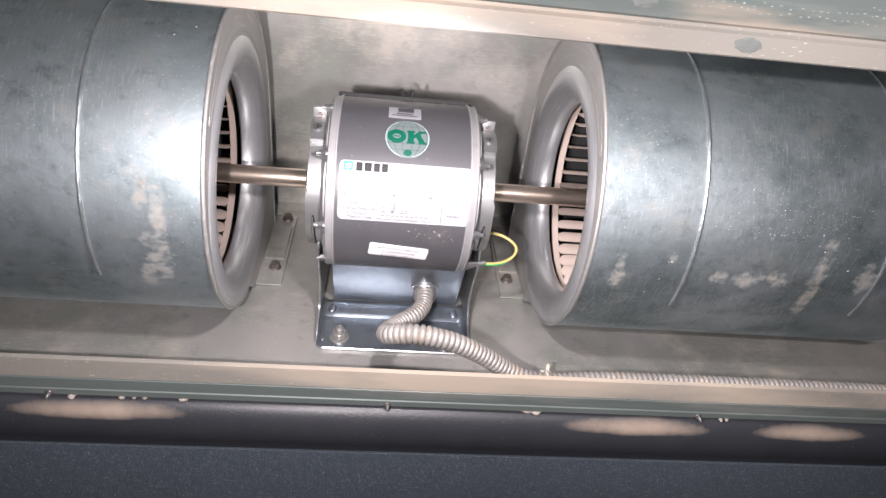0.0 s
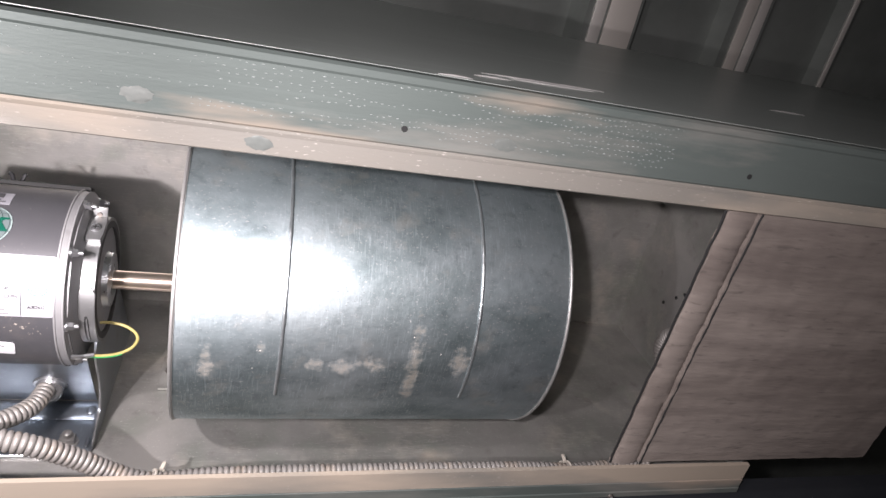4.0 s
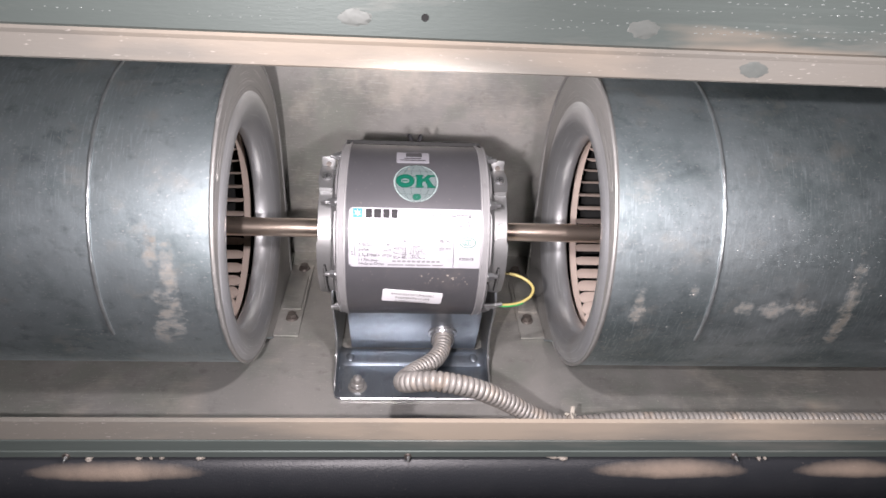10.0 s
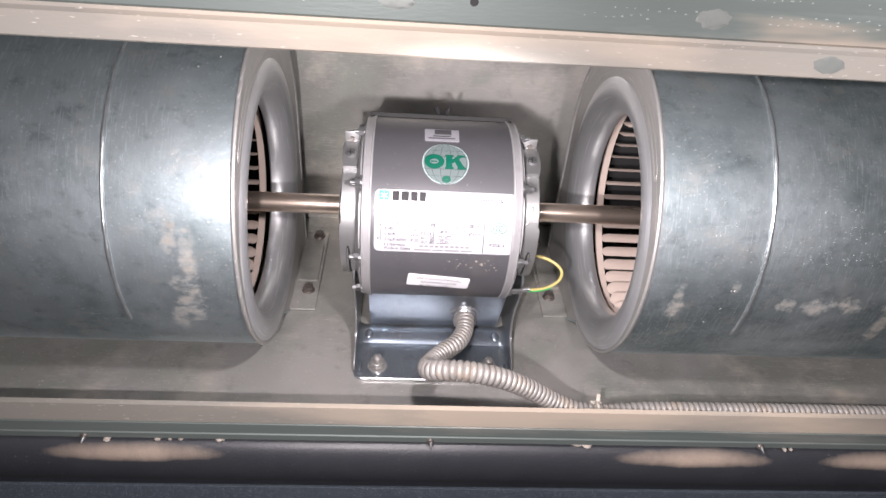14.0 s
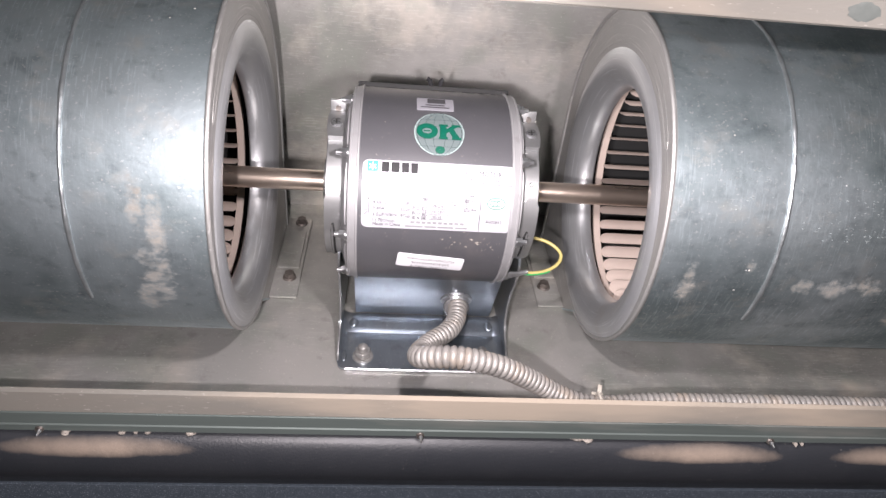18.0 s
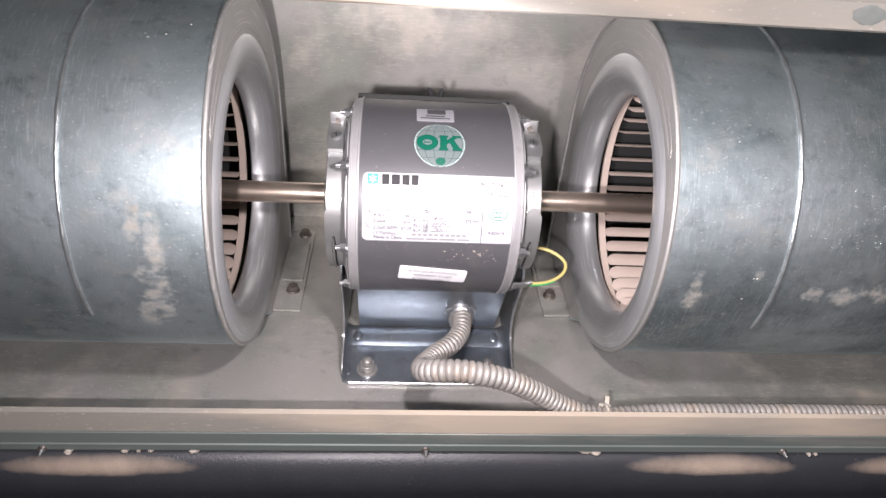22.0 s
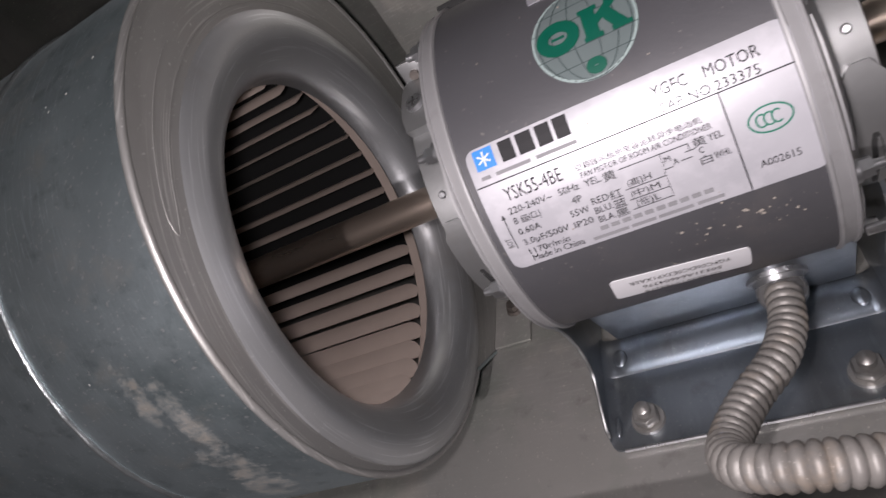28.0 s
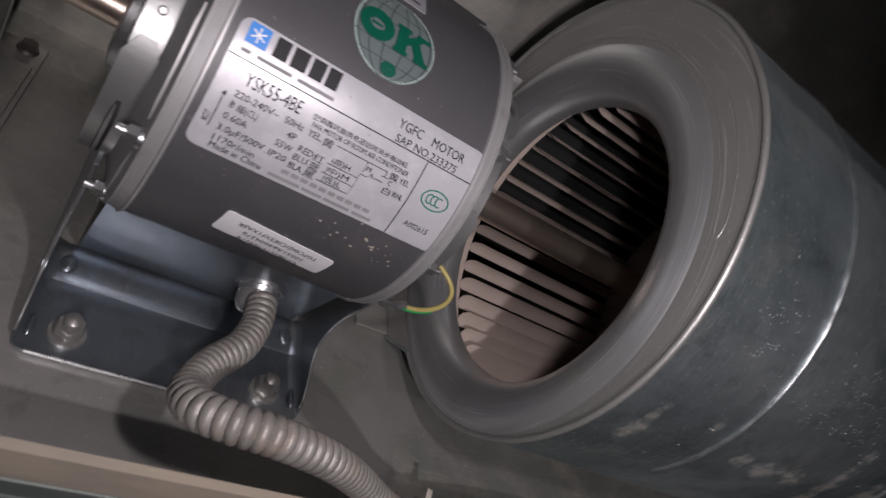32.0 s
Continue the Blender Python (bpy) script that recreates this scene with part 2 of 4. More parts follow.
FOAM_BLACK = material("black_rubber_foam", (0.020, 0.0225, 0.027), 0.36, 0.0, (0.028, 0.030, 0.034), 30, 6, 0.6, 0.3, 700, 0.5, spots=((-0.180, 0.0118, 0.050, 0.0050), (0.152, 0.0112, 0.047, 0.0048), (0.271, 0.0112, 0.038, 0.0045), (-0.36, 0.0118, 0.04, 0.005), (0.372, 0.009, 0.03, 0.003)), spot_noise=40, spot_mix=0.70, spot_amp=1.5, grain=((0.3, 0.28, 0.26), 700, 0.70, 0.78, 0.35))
FOAM_SHEET = material("black_foam_sheet", (0.027, 0.038, 0.050), 0.7, 0.0, (0.048, 0.062, 0.078), 260, 6, 0.6, 1.0, 900, 0.95, grain=((0.34, 0.38, 0.43), 1500, 0.61, 0.71, 0.6))
FILTER = material("dusty_filter", (0.23, 0.20, 0.175), 0.95, 0.0, (0.12, 0.10, 0.09), 70, 9, 0.6, 0.9, 300, 1.0, stretch=(0.22, 1.3, 1), cloud=(((0.30, 0.265, 0.235), 14, 0.5, 0.7, 0.6), ((0.09, 0.078, 0.07), 240, 0.58, 0.68, 0.6)))
CREAM = material("dusty_blade", (0.56, 0.47, 0.41), 0.75, 0.0, (0.47, 0.39, 0.34), 50, 6, 0.6, 0.1, 500, 0.9)
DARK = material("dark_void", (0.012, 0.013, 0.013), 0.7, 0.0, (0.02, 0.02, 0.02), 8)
FILM = material("silver_label_film", (0.40, 0.40, 0.425), 0.25, 0.15, (0.345, 0.345, 0.37), 70, 5, 0.5, 0.05, 300, 0.40, cloud=(((0.46, 0.455, 0.485), 130, 0.5, 0.62, 0.5),))
PAPER = material("white_label_film", (0.66, 0.66, 0.68), 0.35, 0.0, (0.62, 0.62, 0.64), 30, 4, 0.6, 0, 100, 0.4)
INK = material("black_print", (0.02, 0.02, 0.022), 0.5, 0.0, spec=0.2)
DARKGREEN = material("dark_green_print", (0.0, 0.080, 0.050), 0.4, 0.0)
BLUE = material("blue_print", (0.02, 0.20, 0.62), 0.45, 0.0)
GREEN = material("green_print", (0.0, 0.14, 0.085), 0.4, 0.0)
TEAL = material("grey_teal_film", (0.17, 0.21, 0.21), 0.3, 0.3)
GLOBE = material("dark_teal_line", (0.045, 0.065, 0.065), 0.4, 0.0)
PALE = material("pale_green_line", (0.28, 0.35, 0.34), 0.4, 0.0)
CONDUIT = material("grey_conduit_plastic", (0.29, 0.277, 0.26), 0.38, 0.25, (0.19, 0.182, 0.17), 60, 6, 0.6, 0.15, 500, 0.55, cloud=(((0.33, 0.27, 0.21), 70, 0.52, 0.66, 0.55), ((0.11, 0.105, 0.10), 130, 0.55, 0.68, 0.55)), grain=((0.55, 0.52, 0.47), 1300, 0.66, 0.74, 0.5))
DROPLET = material("water_droplet", (0.36, 0.40, 0.39), 0.12, 0.25, (0.30, 0.33, 0.32), 50, 2, 0.5, spec=0.5)
GREYINK = material("grey_print", (0.22, 0.22, 0.23), 0.5, 0.0, spec=0.2)
INKSOFT = material("soft_dark_print", (0.06, 0.06, 0.065), 0.5, 0.0)
GREYFILM = material("grey_label_film", (0.33, 0.33, 0.36), 0.3, 0.2)
PALEDUST = material("pale_dust", (0.31, 0.28, 0.245), 0.8, 0.0)
GLAND = material("shiny_gland_plastic", (0.42, 0.41, 0.40), 0.14, 0.7, (0.42, 0.41, 0.40), 120, 4, 0.6, 0.1, 400, 0.3)
NYLON = material("natural_nylon", (0.46, 0.43, 0.37), 0.45, 0.0)
YELLOW = material("yellow_wire", (0.42, 0.36, 0.14), 0.4, 0.0, (0.36, 0.30, 0.10), 200)
WIREGREEN = material("green_wire", (0.03, 0.32, 0.09), 0.4, 0.0)
VOID = material("dark_steel_deck", (0.33, 0.355, 0.335), 0.32, 0.5, (0.12, 0.135, 0.125), 6, 8, 0.8, 0.1, 100, 0.45)
RIB = material("pale_channel", (0.80, 0.78, 0.73), 0.35, 0.4, (0.55, 0.53, 0.50), 8, 6, 0.7)
RIBGREY = material("grey_channel", (0.62, 0.59, 0.54), 0.45, 0.3, (0.50, 0.47, 0.43), 8, 6, 0.7)
ROOM = material("room_plaster", (0.55, 0.54, 0.52), 0.8, 0.0, (0.5, 0.49, 0.47), 3)


# ---------------------------------------------------------------- mesh helpers
def part(name, bm, mat, parent=None, label="", smooth=40):
    bmesh.ops.recalc_face_normals(bm, faces=bm.faces[:])
    me = bpy.data.meshes.new(name)
    bm.to_mesh(me)
    bm.free()
    me.materials.append(mat)
    if smooth:
        me.shade_smooth()
        me.set_sharp_from_angle(angle=radians(smooth))
    ob = new(name, me)
    if parent is not None:
        ob.parent = parent
    if label:
        ob["label"] = label
    return ob


def thing(name, label, category, group="", at=(0, 0, 0)):
    e = new(name)
    e.empty_display_size = 0.02
    e.location = at
    return tagged(e, label, category, group)


def box(bm, x0, x1, y0, y1, z0, z1, bevel=0.0, m=None):
    r = bmesh.ops.create_cube(bm, size=1.0)["verts"]
    bmesh.ops.transform(bm, matrix=Matrix.Translation(((x0 + x1) / 2, (y0 + y1) / 2, (z0 + z1) / 2)) @ Matrix.Diagonal((x1 - x0, y1 - y0, z1 - z0, 1)), verts=r)
    if bevel:
        es = list({e for v in r for e in v.link_edges})
        r = bmesh.ops.bevel(bm, geom=es, offset=bevel, segments=2, profile=0.5, affect="EDGES", clamp_overlap=True)["verts"]
    if m is not None:
        bmesh.ops.transform(bm, matrix=m, verts=r)
    return bm


def a_box(x0, x1, y0, y1, z0, z1, bevel=0.0):
    return box(bmesh.new(), x0, x1, y0, y1, z0, z1, bevel)


def lathe(profile, cy=0.0, cz=0.0, n=96, closed=False, bm=None):
    """Turns (x, r) points round the line y = cy, z = cz."""
    bm = bm or bmesh.new()
    rings = []
    for x, r in profile:
        rings.append([bm.verts.new((x, cy + r * math.cos(2 * math.pi * k / n), cz + r * math.sin(2 * math.pi * k / n))) for k in range(n)])
    pairs = list(zip(rings, rings[1:])) + ([(rings[-1], rings[0])] if closed else [])
    for a, b in pairs:
        for k in range(n):
            bm.faces.new((a[k], a[(k + 1) % n], b[(k + 1) % n], b[k]))
    return bm


def prism(outline, x0, x1, bm=None):
    """A plate of the (y, z) outline between x0 and x1."""
    bm = bm or bmesh.new()
    a = [bm.verts.new((x0, y, z)) for y, z in outline]
    b = [bm.verts.new((x1, y, z)) for y, z in outline]
    bm.faces.new(a)
    bm.faces.new(b[::-1])
    n = len(a)
    for k in range(n):
        bm.faces.new((a[k], b[k], b[(k + 1) % n], a[(k + 1) % n]))
    return bm


def sheet(profile, x0, x1, thick, bm=None):
    """A bent sheet: the open (y, z) line, with thickness, run along x."""
    pts = [Vector(p) for p in profile]
    off = []
    for i, p in enumerate(pts):
        a = (pts[i] - pts[i - 1]).normalized() if i else (pts[1] - pts[0]).normalized()
        b = (pts[i + 1] - pts[i]).normalized() if i + 1 < len(pts) else a
        t = (a + b).normalized()
        off.append(p + Vector((-t.y, t.x)) * thick / max(0.4, t.dot(a)))
    return prism([tuple(p) for p in pts] + [tuple(p) for p in reversed(off)], x0, x1, bm)


def spline(points, n=24):
    """Catmull-Rom through the points."""
    P = [Vector(p) for p in points]
    P = [2 * P[0] - P[1]] + P + [2 * P[-1] - P[-2]]
    out = []
    for i in range(1, len(P) - 2):
        for k in range(n):
            t = k / n
            a, b, c, d = P[i - 1:i + 3]
            out.append(0.5 * ((2 * b) + (c - a) * t + (2 * a - 5 * b + 4 * c - d) * t * t + (3 * b - a - 3 * c + d) * t ** 3))
    out.append(P[-2])
    return out


def sweep(path, radius, n=14, bm=None, caps=True):
    """A tube along path; radius is a number or a function of the length run."""
    bm = bm or bmesh.new()
    up = Vector((0.13, 0.31, 0.94))
    run, rings = 0.0, []
    for i, p in enumerate(path):
        if i:
            run += (p - path[i - 1]).length
        t = (path[min(i + 1, len(path) - 1)] - path[max(i - 1, 0)]).normalized()
        s = t.cross(up).normalized()
        up = s.cross(t).normalized()
        r = radius(run) if callable(radius) else radius
        rings.append([bm.verts.new(p + r * (s * math.cos(2 * math.pi * k / n) + up * math.sin(2 * math.pi * k / n))) for k in range(n)])
    for a, b in zip(rings, rings[1:]):
        for k in range(n):
            bm.faces.new((a[k], a[(k + 1) % n], b[(k + 1) % n], b[k]))
    if caps:
        bm.faces.new(rings[0][::-1])
        bm.faces.new(rings[-1])
    return bm


def even(path, step):
    """The path again at even steps of length."""
    out, left = [path[0].copy()], step
    for a, b in zip(path, path[1:]):
        d = (b - a).length
        while d >= left and d > 1e-9:
            a = a + (b - a) * (left / d)
            out.append(a.copy())
            d = (b - a).length
            left = step
        left -= d
    return out


# ---------------------------------------------------------------- the fan coil unit's casing
DECK_Y, TOP_Z = 0.0066, 0.240
FY, FZ = 0.0030, 0.0063           # the front flange lies a little higher than the rear one
X_L, X_R = -0.545, 0.525
AX_Y, AX_Z = -0.0952, 0.1049       # the shaft's line


def setting(name, bm, mat, label, smooth=30):
    return tagged(part(name, bm, mat, None, "", smooth), label, "", "", "structure")


setting("wall_deck", a_box(X_L, X_R, DECK_Y, DECK_Y + 0.0012, FZ, TOP_Z + 0.001), DECK, "grey galvanised sheet steel fan deck plate behind the motor")
setting("ceiling", a_box(X_L, X_R, -0.2745, DECK_Y, TOP_Z, TOP_Z + 0.0012), DECK, "grey galvanised top panel of the unit casing")
setting("wall_side_right", a_box(X_R, X_R + 0.0012, -0.2745, DECK_Y, 0.026, TOP_Z), DECK, "grey galvanised end panel of the unit casing")
setting("wall_side_left", a_box(X_L - 0.0012, X_L, -0.2745, DECK_Y, 0.0, TOP_Z), DECK, "grey galvanised end panel of the unit casing")
rear_lip = [(-0.2285, 0.0065), (-0.2285, 0.0015), (-0.2295, 0.0), (-0.2385, 0.0), (-0.2397, 0.0015), (-0.2411, 0.0015)]
rear_flange = [(-0.2411, 0.0015), (-0.2423, 0.0), (-0.2700, 0.0), (-0.2712, -0.0007), (-0.2742, -0.0007), (-0.2755, 0.001), (-0.2755, 0.006)]
setting("trim_rear_lip", sheet(rear_lip, X_L, 0.80, -0.0012), LIP_DUST, "dusty rolled lip of the rear flange")
setting("trim_rear", sheet(rear_flange, X_L, 0.80, -0.0012), GALV_GREEN, "greenish galvanised rear flange with water droplets")
setting("wall_rear", a_box(X_L, 0.80, -0.2757, -0.2745, 0.0062, TOP_Z + 0.0012), REAR_FACE, "dark greenish galvanised outer rear panel")
def raised(line):
    return [(y + FY, z + FZ) for y, z in line]


front_lip = [(-0.0265, 0.0020), (-0.0265, 0.0), (-0.0142, 0.0), (-0.0138, 0.0006)]
front_flange = [(-0.0124, 0.0012), (-0.0118, -0.0004), (-0.0045, -0.0004), (-0.0038, -0.0010), (-0.0008, -0.0010), (0.0004, 0.001), (0.0004, 0.010)]
setting("trim_front_lip", sheet(raised(front_lip), X_L, 0.508, -0.0012), LIP_DUST, "dusty beige lip of the front flange")
setting("trim_gap", a_box(X_L, 0.508, FY - 0.0140, FY - 0.0120, FZ + 0.0014, FZ + 0.0022), DARK, "dark gap between lip and flange")
# thin near-black strip just off the lip's edge
setting("trim_line", a_box(X_L, 0.508, FY - 0.0276, FY - 0.0266, FZ + 0.0002, FZ + 0.0016), DARK, "thin dark strip along the lip")
setting("trim_front", sheet(raised(front_flange), X_L, 0.508, -0.0012), GALV_GREEN, "greenish galvanised front flange")

# black insulation under the coil section
roll = [(0.0015, 0.012)] + [(0.022 - 0.0195 * math.cos(a), 0.002 - 0.011 * math.sin(a)) for a in [math.pi * k / 16 for k in range(13)]] + [(0.042, -0.004)]
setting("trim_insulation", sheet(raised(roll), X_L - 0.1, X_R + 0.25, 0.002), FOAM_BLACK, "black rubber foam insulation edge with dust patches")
setting("wall_insulation", a_box(X_L - 0.1, X_R + 0.25, FY + 0.041, 0.70, FZ - 0.006, FZ + 0.010), FOAM_SHEET, "blue-black fuzzy insulation sheet below the coil section")

# the ceiling void above, and the room below
ribbed = [(-0.30, 0.462), (0.470, 0.462), (0.478, 0.432), (0.545, 0.432), (0.553, 0.462), (0.664, 0.462), (0.672, 0.440), (0.722, 0.440), (0.730, 0.462), (0.832, 0.462), (0.838, 0.444), (0.850, 0.444), (0.856, 0.462), (1.9, 0.462)]
bm = bmesh.new()
lo = [(bm.verts.new((x, -1.9, z)), bm.verts.new((x, 1.0, z))) for x, z in [(-1.9, 0.462)] + ribbed]
for a, b in zip(lo, lo[1:]):
    bm.faces.new((a[0], b[0], b[1], a[1]))
setting("ceiling_deck", bm, VOID, "dark ribbed steel deck of the ceiling void", 20)
for x0, x1, z, mat in ((0.486, 0.500, 0.4295, RIB), (0.503, 0.540, 0.4285, RIBGREY), (0.684, 0.700, 0.4375, RIBGREY), (0.703, 0.716, 0.4370, RIB), (0.840, 0.846, 0.4415, RIB)):
    setting("trim_channel", a_box(x0, x1, -1.6, 0.9, z, z + 0.0025, 0.0006), mat, "pale steel channel strip running across the ceiling void")
for y in (-0.318, -0.52, -0.80):
    setting("trim_joint", a_box(0.503, 0.546, y - 0.003, y + 0.003, 0.4272, 0.4290), DARK, "dark joint between channel pieces")
for name, b_ in (("floor", (-2.0, 2.0, -2.0, 2.0, -2.5, -2.48)), ("wall_north", (-2.0, 2.0, 1.98, 2.0, -2.48, 0.46)), ("wall_south", (-2.0, 2.0, -2.0, -1.98, -2.48, 0.46)),
                 ("wall_east", (1.98, 2.0, -1.98, 1.98, -2.48, 0.46)), ("wall_west", (-2.0, -1.98, -1.98, 1.98, -2.48, 0.46))):
    setting(name, a_box(*b_), ROOM, "plain plastered surface closing the room")


# ---------------------------------------------------------------- blower housings
VOL_Y, VOL_Z, VOL_R = -0.1045, 0.1099, 0.0964


def volute(grow=0.0):
    """The housing's outline in (y, z): a round shell that runs straight into the deck at its top."""
    pts = [(DECK_Y, VOL_Z + VOL_R + grow)]
    for k in range(0, 61):
        a = radians(90 + 262 * k / 60)
        r = VOL_R + grow - 0.0010 * max(0.0, (k - 40) / 20)
        pts.append((VOL_Y + r * math.cos(a), VOL_Z + r * math.sin(a)))
    pts.append((DECK_Y, 0.1180 - grow))
    return pts


def shell(x0, x1, grow, thick=0.0012):
    return sheet(volute(grow), x0, x1, thick)


def side_plate(x, inward):
    """Flat cheek with a round hole, and its rim."""
    bm = bmesh.new()
    out = [bm.verts.new((x, y, z)) for y, z in volute(0.0004)]
    hole = [bm.verts.new((x, AX_Y + 0.082 * math.cos(2 * math.pi * k / 72), AX_Z + 0.082 * math.sin(2 * math.pi * k / 72))) for k in range(72)]
    es = [bm.edges.new((a, b)) for ring in (out, hole) for a, b in zip(ring, ring[1:] + ring[:1])]
    bmesh.ops.triangle_fill(bm, use_beauty=True, use_dissolve=False, edges=es)
    r = bmesh.ops.extrude_face_region(bm, geom=bm.faces[:])
    bmesh.ops.translate(bm, verts=[v for v in r["geom"] if isinstance(v, bmesh.types.BMVert)], vec=(0.0010 * inward, 0, 0))
    return bm


def bell(x, inward):
    """Rounded inlet: rolls from the cheek into the throat."""
    pro = [(x + 0.0003 * inward, 0.0850), (x - 0.0007 * inward, 0.0835), (x - 0.0014 * inward, 0.0805)]
    for k in range(13):
        a = radians(90 * k / 12)
        pro.append((x - 0.0020 * inward + 0.014 * inward * (1 - math.cos(a)), 0.0785 - 0.0160 * math.sin(a)))
    pro.append((x + 0.0135 * inward, 0.0625))
    inner = [(px + 0.0009 * inward, r + 0.0009) for px, r in reversed(pro[1:])]
    return lathe(pro + inner, AX_Y, AX_Z, 96, True)


def blade_mesh(x0, x1):
    """One curved blade of the wheel at the top of the wheel, its inlet end rounded."""
    bm = bmesh.new()
    w, n = 0.0087, 5
    top, bot = [], []
    for j in range(n + 1):
        u = j / n
        s = (u - 0.5) * w
        psi = radians(BLADE_TILT)
        y = s * math.cos(psi) - 0.0011 * (1 - (2 * u - 1) ** 2) * math.sin(psi)
        r = 0.0715 + s * math.sin(psi) + 0.0011 * (1 - (2 * u - 1) ** 2) * math.cos(psi)
        cut = 0.0030 * abs(2 * u - 1) ** 3
        top.append((bm.verts.new((x0 + cut * (1 if x1 > x0 else -1), y, r)), bm.verts.new((x1, y, r))))
        bot.append((bm.verts.new((x0 + cut * (1 if x1 > x0 else -1), y, r + 0.0006)), bm.verts.new((x1, y, r + 0.0006))))
    for a, b in zip(top, top[1:]):
        bm.faces.new((a[0], a[1], b[1], b[0]))
    for a, b in zip(bot, bot[1:]):
        bm.faces.new((b[0], b[1], a[1], a[0]))
    for j in (0, n):
        bm.faces.new((top[j][0], top[j][1], bot[j][1], bot[j][0]))
    return bm


BLADE_TILT = 58.0
BLADES = 44


def blower(x_face, inward, label, beads, lip):
    """Housing and wheel; x_face is the cheek towards the motor, inward the sign of x into the housing."""
    length = 0.2284
    far = x_face + inward * length
    lo, hi = min(x_face, far), max(x_face, far)
    t = thing("blower", label, "blower", "blowers on the deck")
    part("shell", shell(lo - lip, hi + lip, 0.0), BARREL, t)
    # added sheet, coloured near-black for the shade seen between the blades
    part("shade_liner", sheet([(y, z) for y, z in volute(-0.0030)][:-1], lo + 0.004, hi - 0.004, 0.0012), DARK, t, "added near-black sheet standing in for the shade inside the housing")
    part("cheek", side_plate(x_face, inward), GALV, t, "flat galvanised cheek with scratch rings")
    part("inlet_ring", bell(x_face, inward), BELL, t, "smooth rolled inlet ring")
    part("cheek", side_plate(far, -inward), GALV, t)
    part("inlet_ring", bell(far, -inward), BELL, t)
    for d in beads:
        xs = x_face + inward * d
        line = spline([(xs, y, z) for y, z in volute(-0.0001)[4:47]], 6)
        part("seam_bead", sweep(line, lambda run: 0.0011 + 0.0004 * noise.noise(Vector((run * 160, xs * 90, 0.5))), 10), BEAD, t, "narrow spot-welded seam bead")
    for xe, s in ((x_face, inward), (far, -inward)):
        part("rim", sweep([Vector((xe - (lip - 0.0008) * s, y, z)) for y, z in volute(-0.0003)[:-1]], 0.0012, 10), GALV, t, "rounded bright edge of the housing")
        # pressed line that hooks back on the cheek
        line = [(0.0872 + 0.0012 * ((k - 6) / 8) ** 2, 128 + 6.8 * k) for k in range(15)] + [(0.0895, 226), (0.0915, 224)] + [(0.0922 + 0.0002 * k, 220 - 5 * k) for k in range(7)]
        press = spline([(xe - 0.0001 * s, AX_Y + r * math.cos(radians(a)), AX_Z + r * math.sin(radians(a))) for r, a in line], 4)
        part("press_line", sweep(press, 0.00011, 6), GALV, t, "thin pressed line in the cheek")
    # feet on the deck, either side of the outlet
    for xe, s in ((x_face, -inward), (far, inward)):
        a, b = sorted((xe, xe + s * 0.0185))
        foot = part("foot_flange", a_box(a, b, DECK_Y - 0.0022, DECK_Y - 0.0004, 0.119, 0.215, 0.0006), DECK, t)
        c, d = sorted((xe + s * 0.0015, xe + s * 0.0165))
        part("foot_pad", a_box(c, d, DECK_Y - 0.0038, DECK_Y - 0.0020, 0.150, 0.196, 0.0008), DECK, foot, "pale pressed pad between the screws")
        for z in (0.140, 0.209):
            bm = bmesh.new()
            m = Matrix.Translation((xe + s * 0.0110, DECK_Y - 0.0022, z)) @ pose(0, 0, 0, 90, 0, 0)
            bmesh.ops.create_cone(bm, cap_ends=True, segments=16, radius1=0.0048, radius2=0.0042, depth=0.0016, matrix=m @ Matrix.Translation((0, 0, 0.0008)))
            bmesh.ops.create_cone(bm, cap_ends=True, segments=6, radius1=0.0036, radius2=0.0034, depth=0.003, matrix=m @ Matrix.Translation((0, 0, 0.0028)))
            part("screw", bm, RUSTY, foot, "dull steel screw")
    # wheel
    wx0, wx1 = x_face + inward * 0.0200, far - inward * 0.0200
    xm = x_face + inward * 0.1330
    w = part("fan_wheel", lathe([(xm - 0.001, 0.012), (xm - 0.001, 0.0755), (xm + 0.001, 0.0755), (xm + 0.001, 0.012)], AX_Y, AX_Z, 64, True), CREAM, t, "dust-coated cream fan wheel with many curved blades")
    for xe, s in ((wx0, inward), (wx1, -inward)):
        bm = lathe([(xe, 0.0742), (xe, 0.0765), (xe + 0.0045 * s, 0.0765), (xe + 0.0045 * s, 0.0757), (xe + 0.0007 * s, 0.0750), (xe + 0.0045 * s, 0.0748), (xe + 0.0045 * s, 0.0742)], AX_Y, AX_Z, 72, True)
        part("end_ring", bm, CREAM, w)
    proto = part("blade", blade_mesh(wx0 + inward * 0.0035, wx1 - inward * 0.0035), CREAM, w)
    turn = Matrix.Translation((0, AX_Y, AX_Z))
    for k in range(BLADES):
        ob = proto if k == 0 else new("blade", proto.data)
        ob.parent = w
        ob.matrix_basis = turn @ Matrix.Rotation(2 * math.pi * (k + 0.3) / BLADES, 4, "X")
    part("hub", lathe([(xm - 0.014, 0.0062), (xm - 0.014, 0.014), (xm + 0.014, 0.014), (xm + 0.014, 0.0062)], AX_Y, AX_Z, 32, True), DARKSTEEL, w, "dark hub clamped on the shaft")
    return t


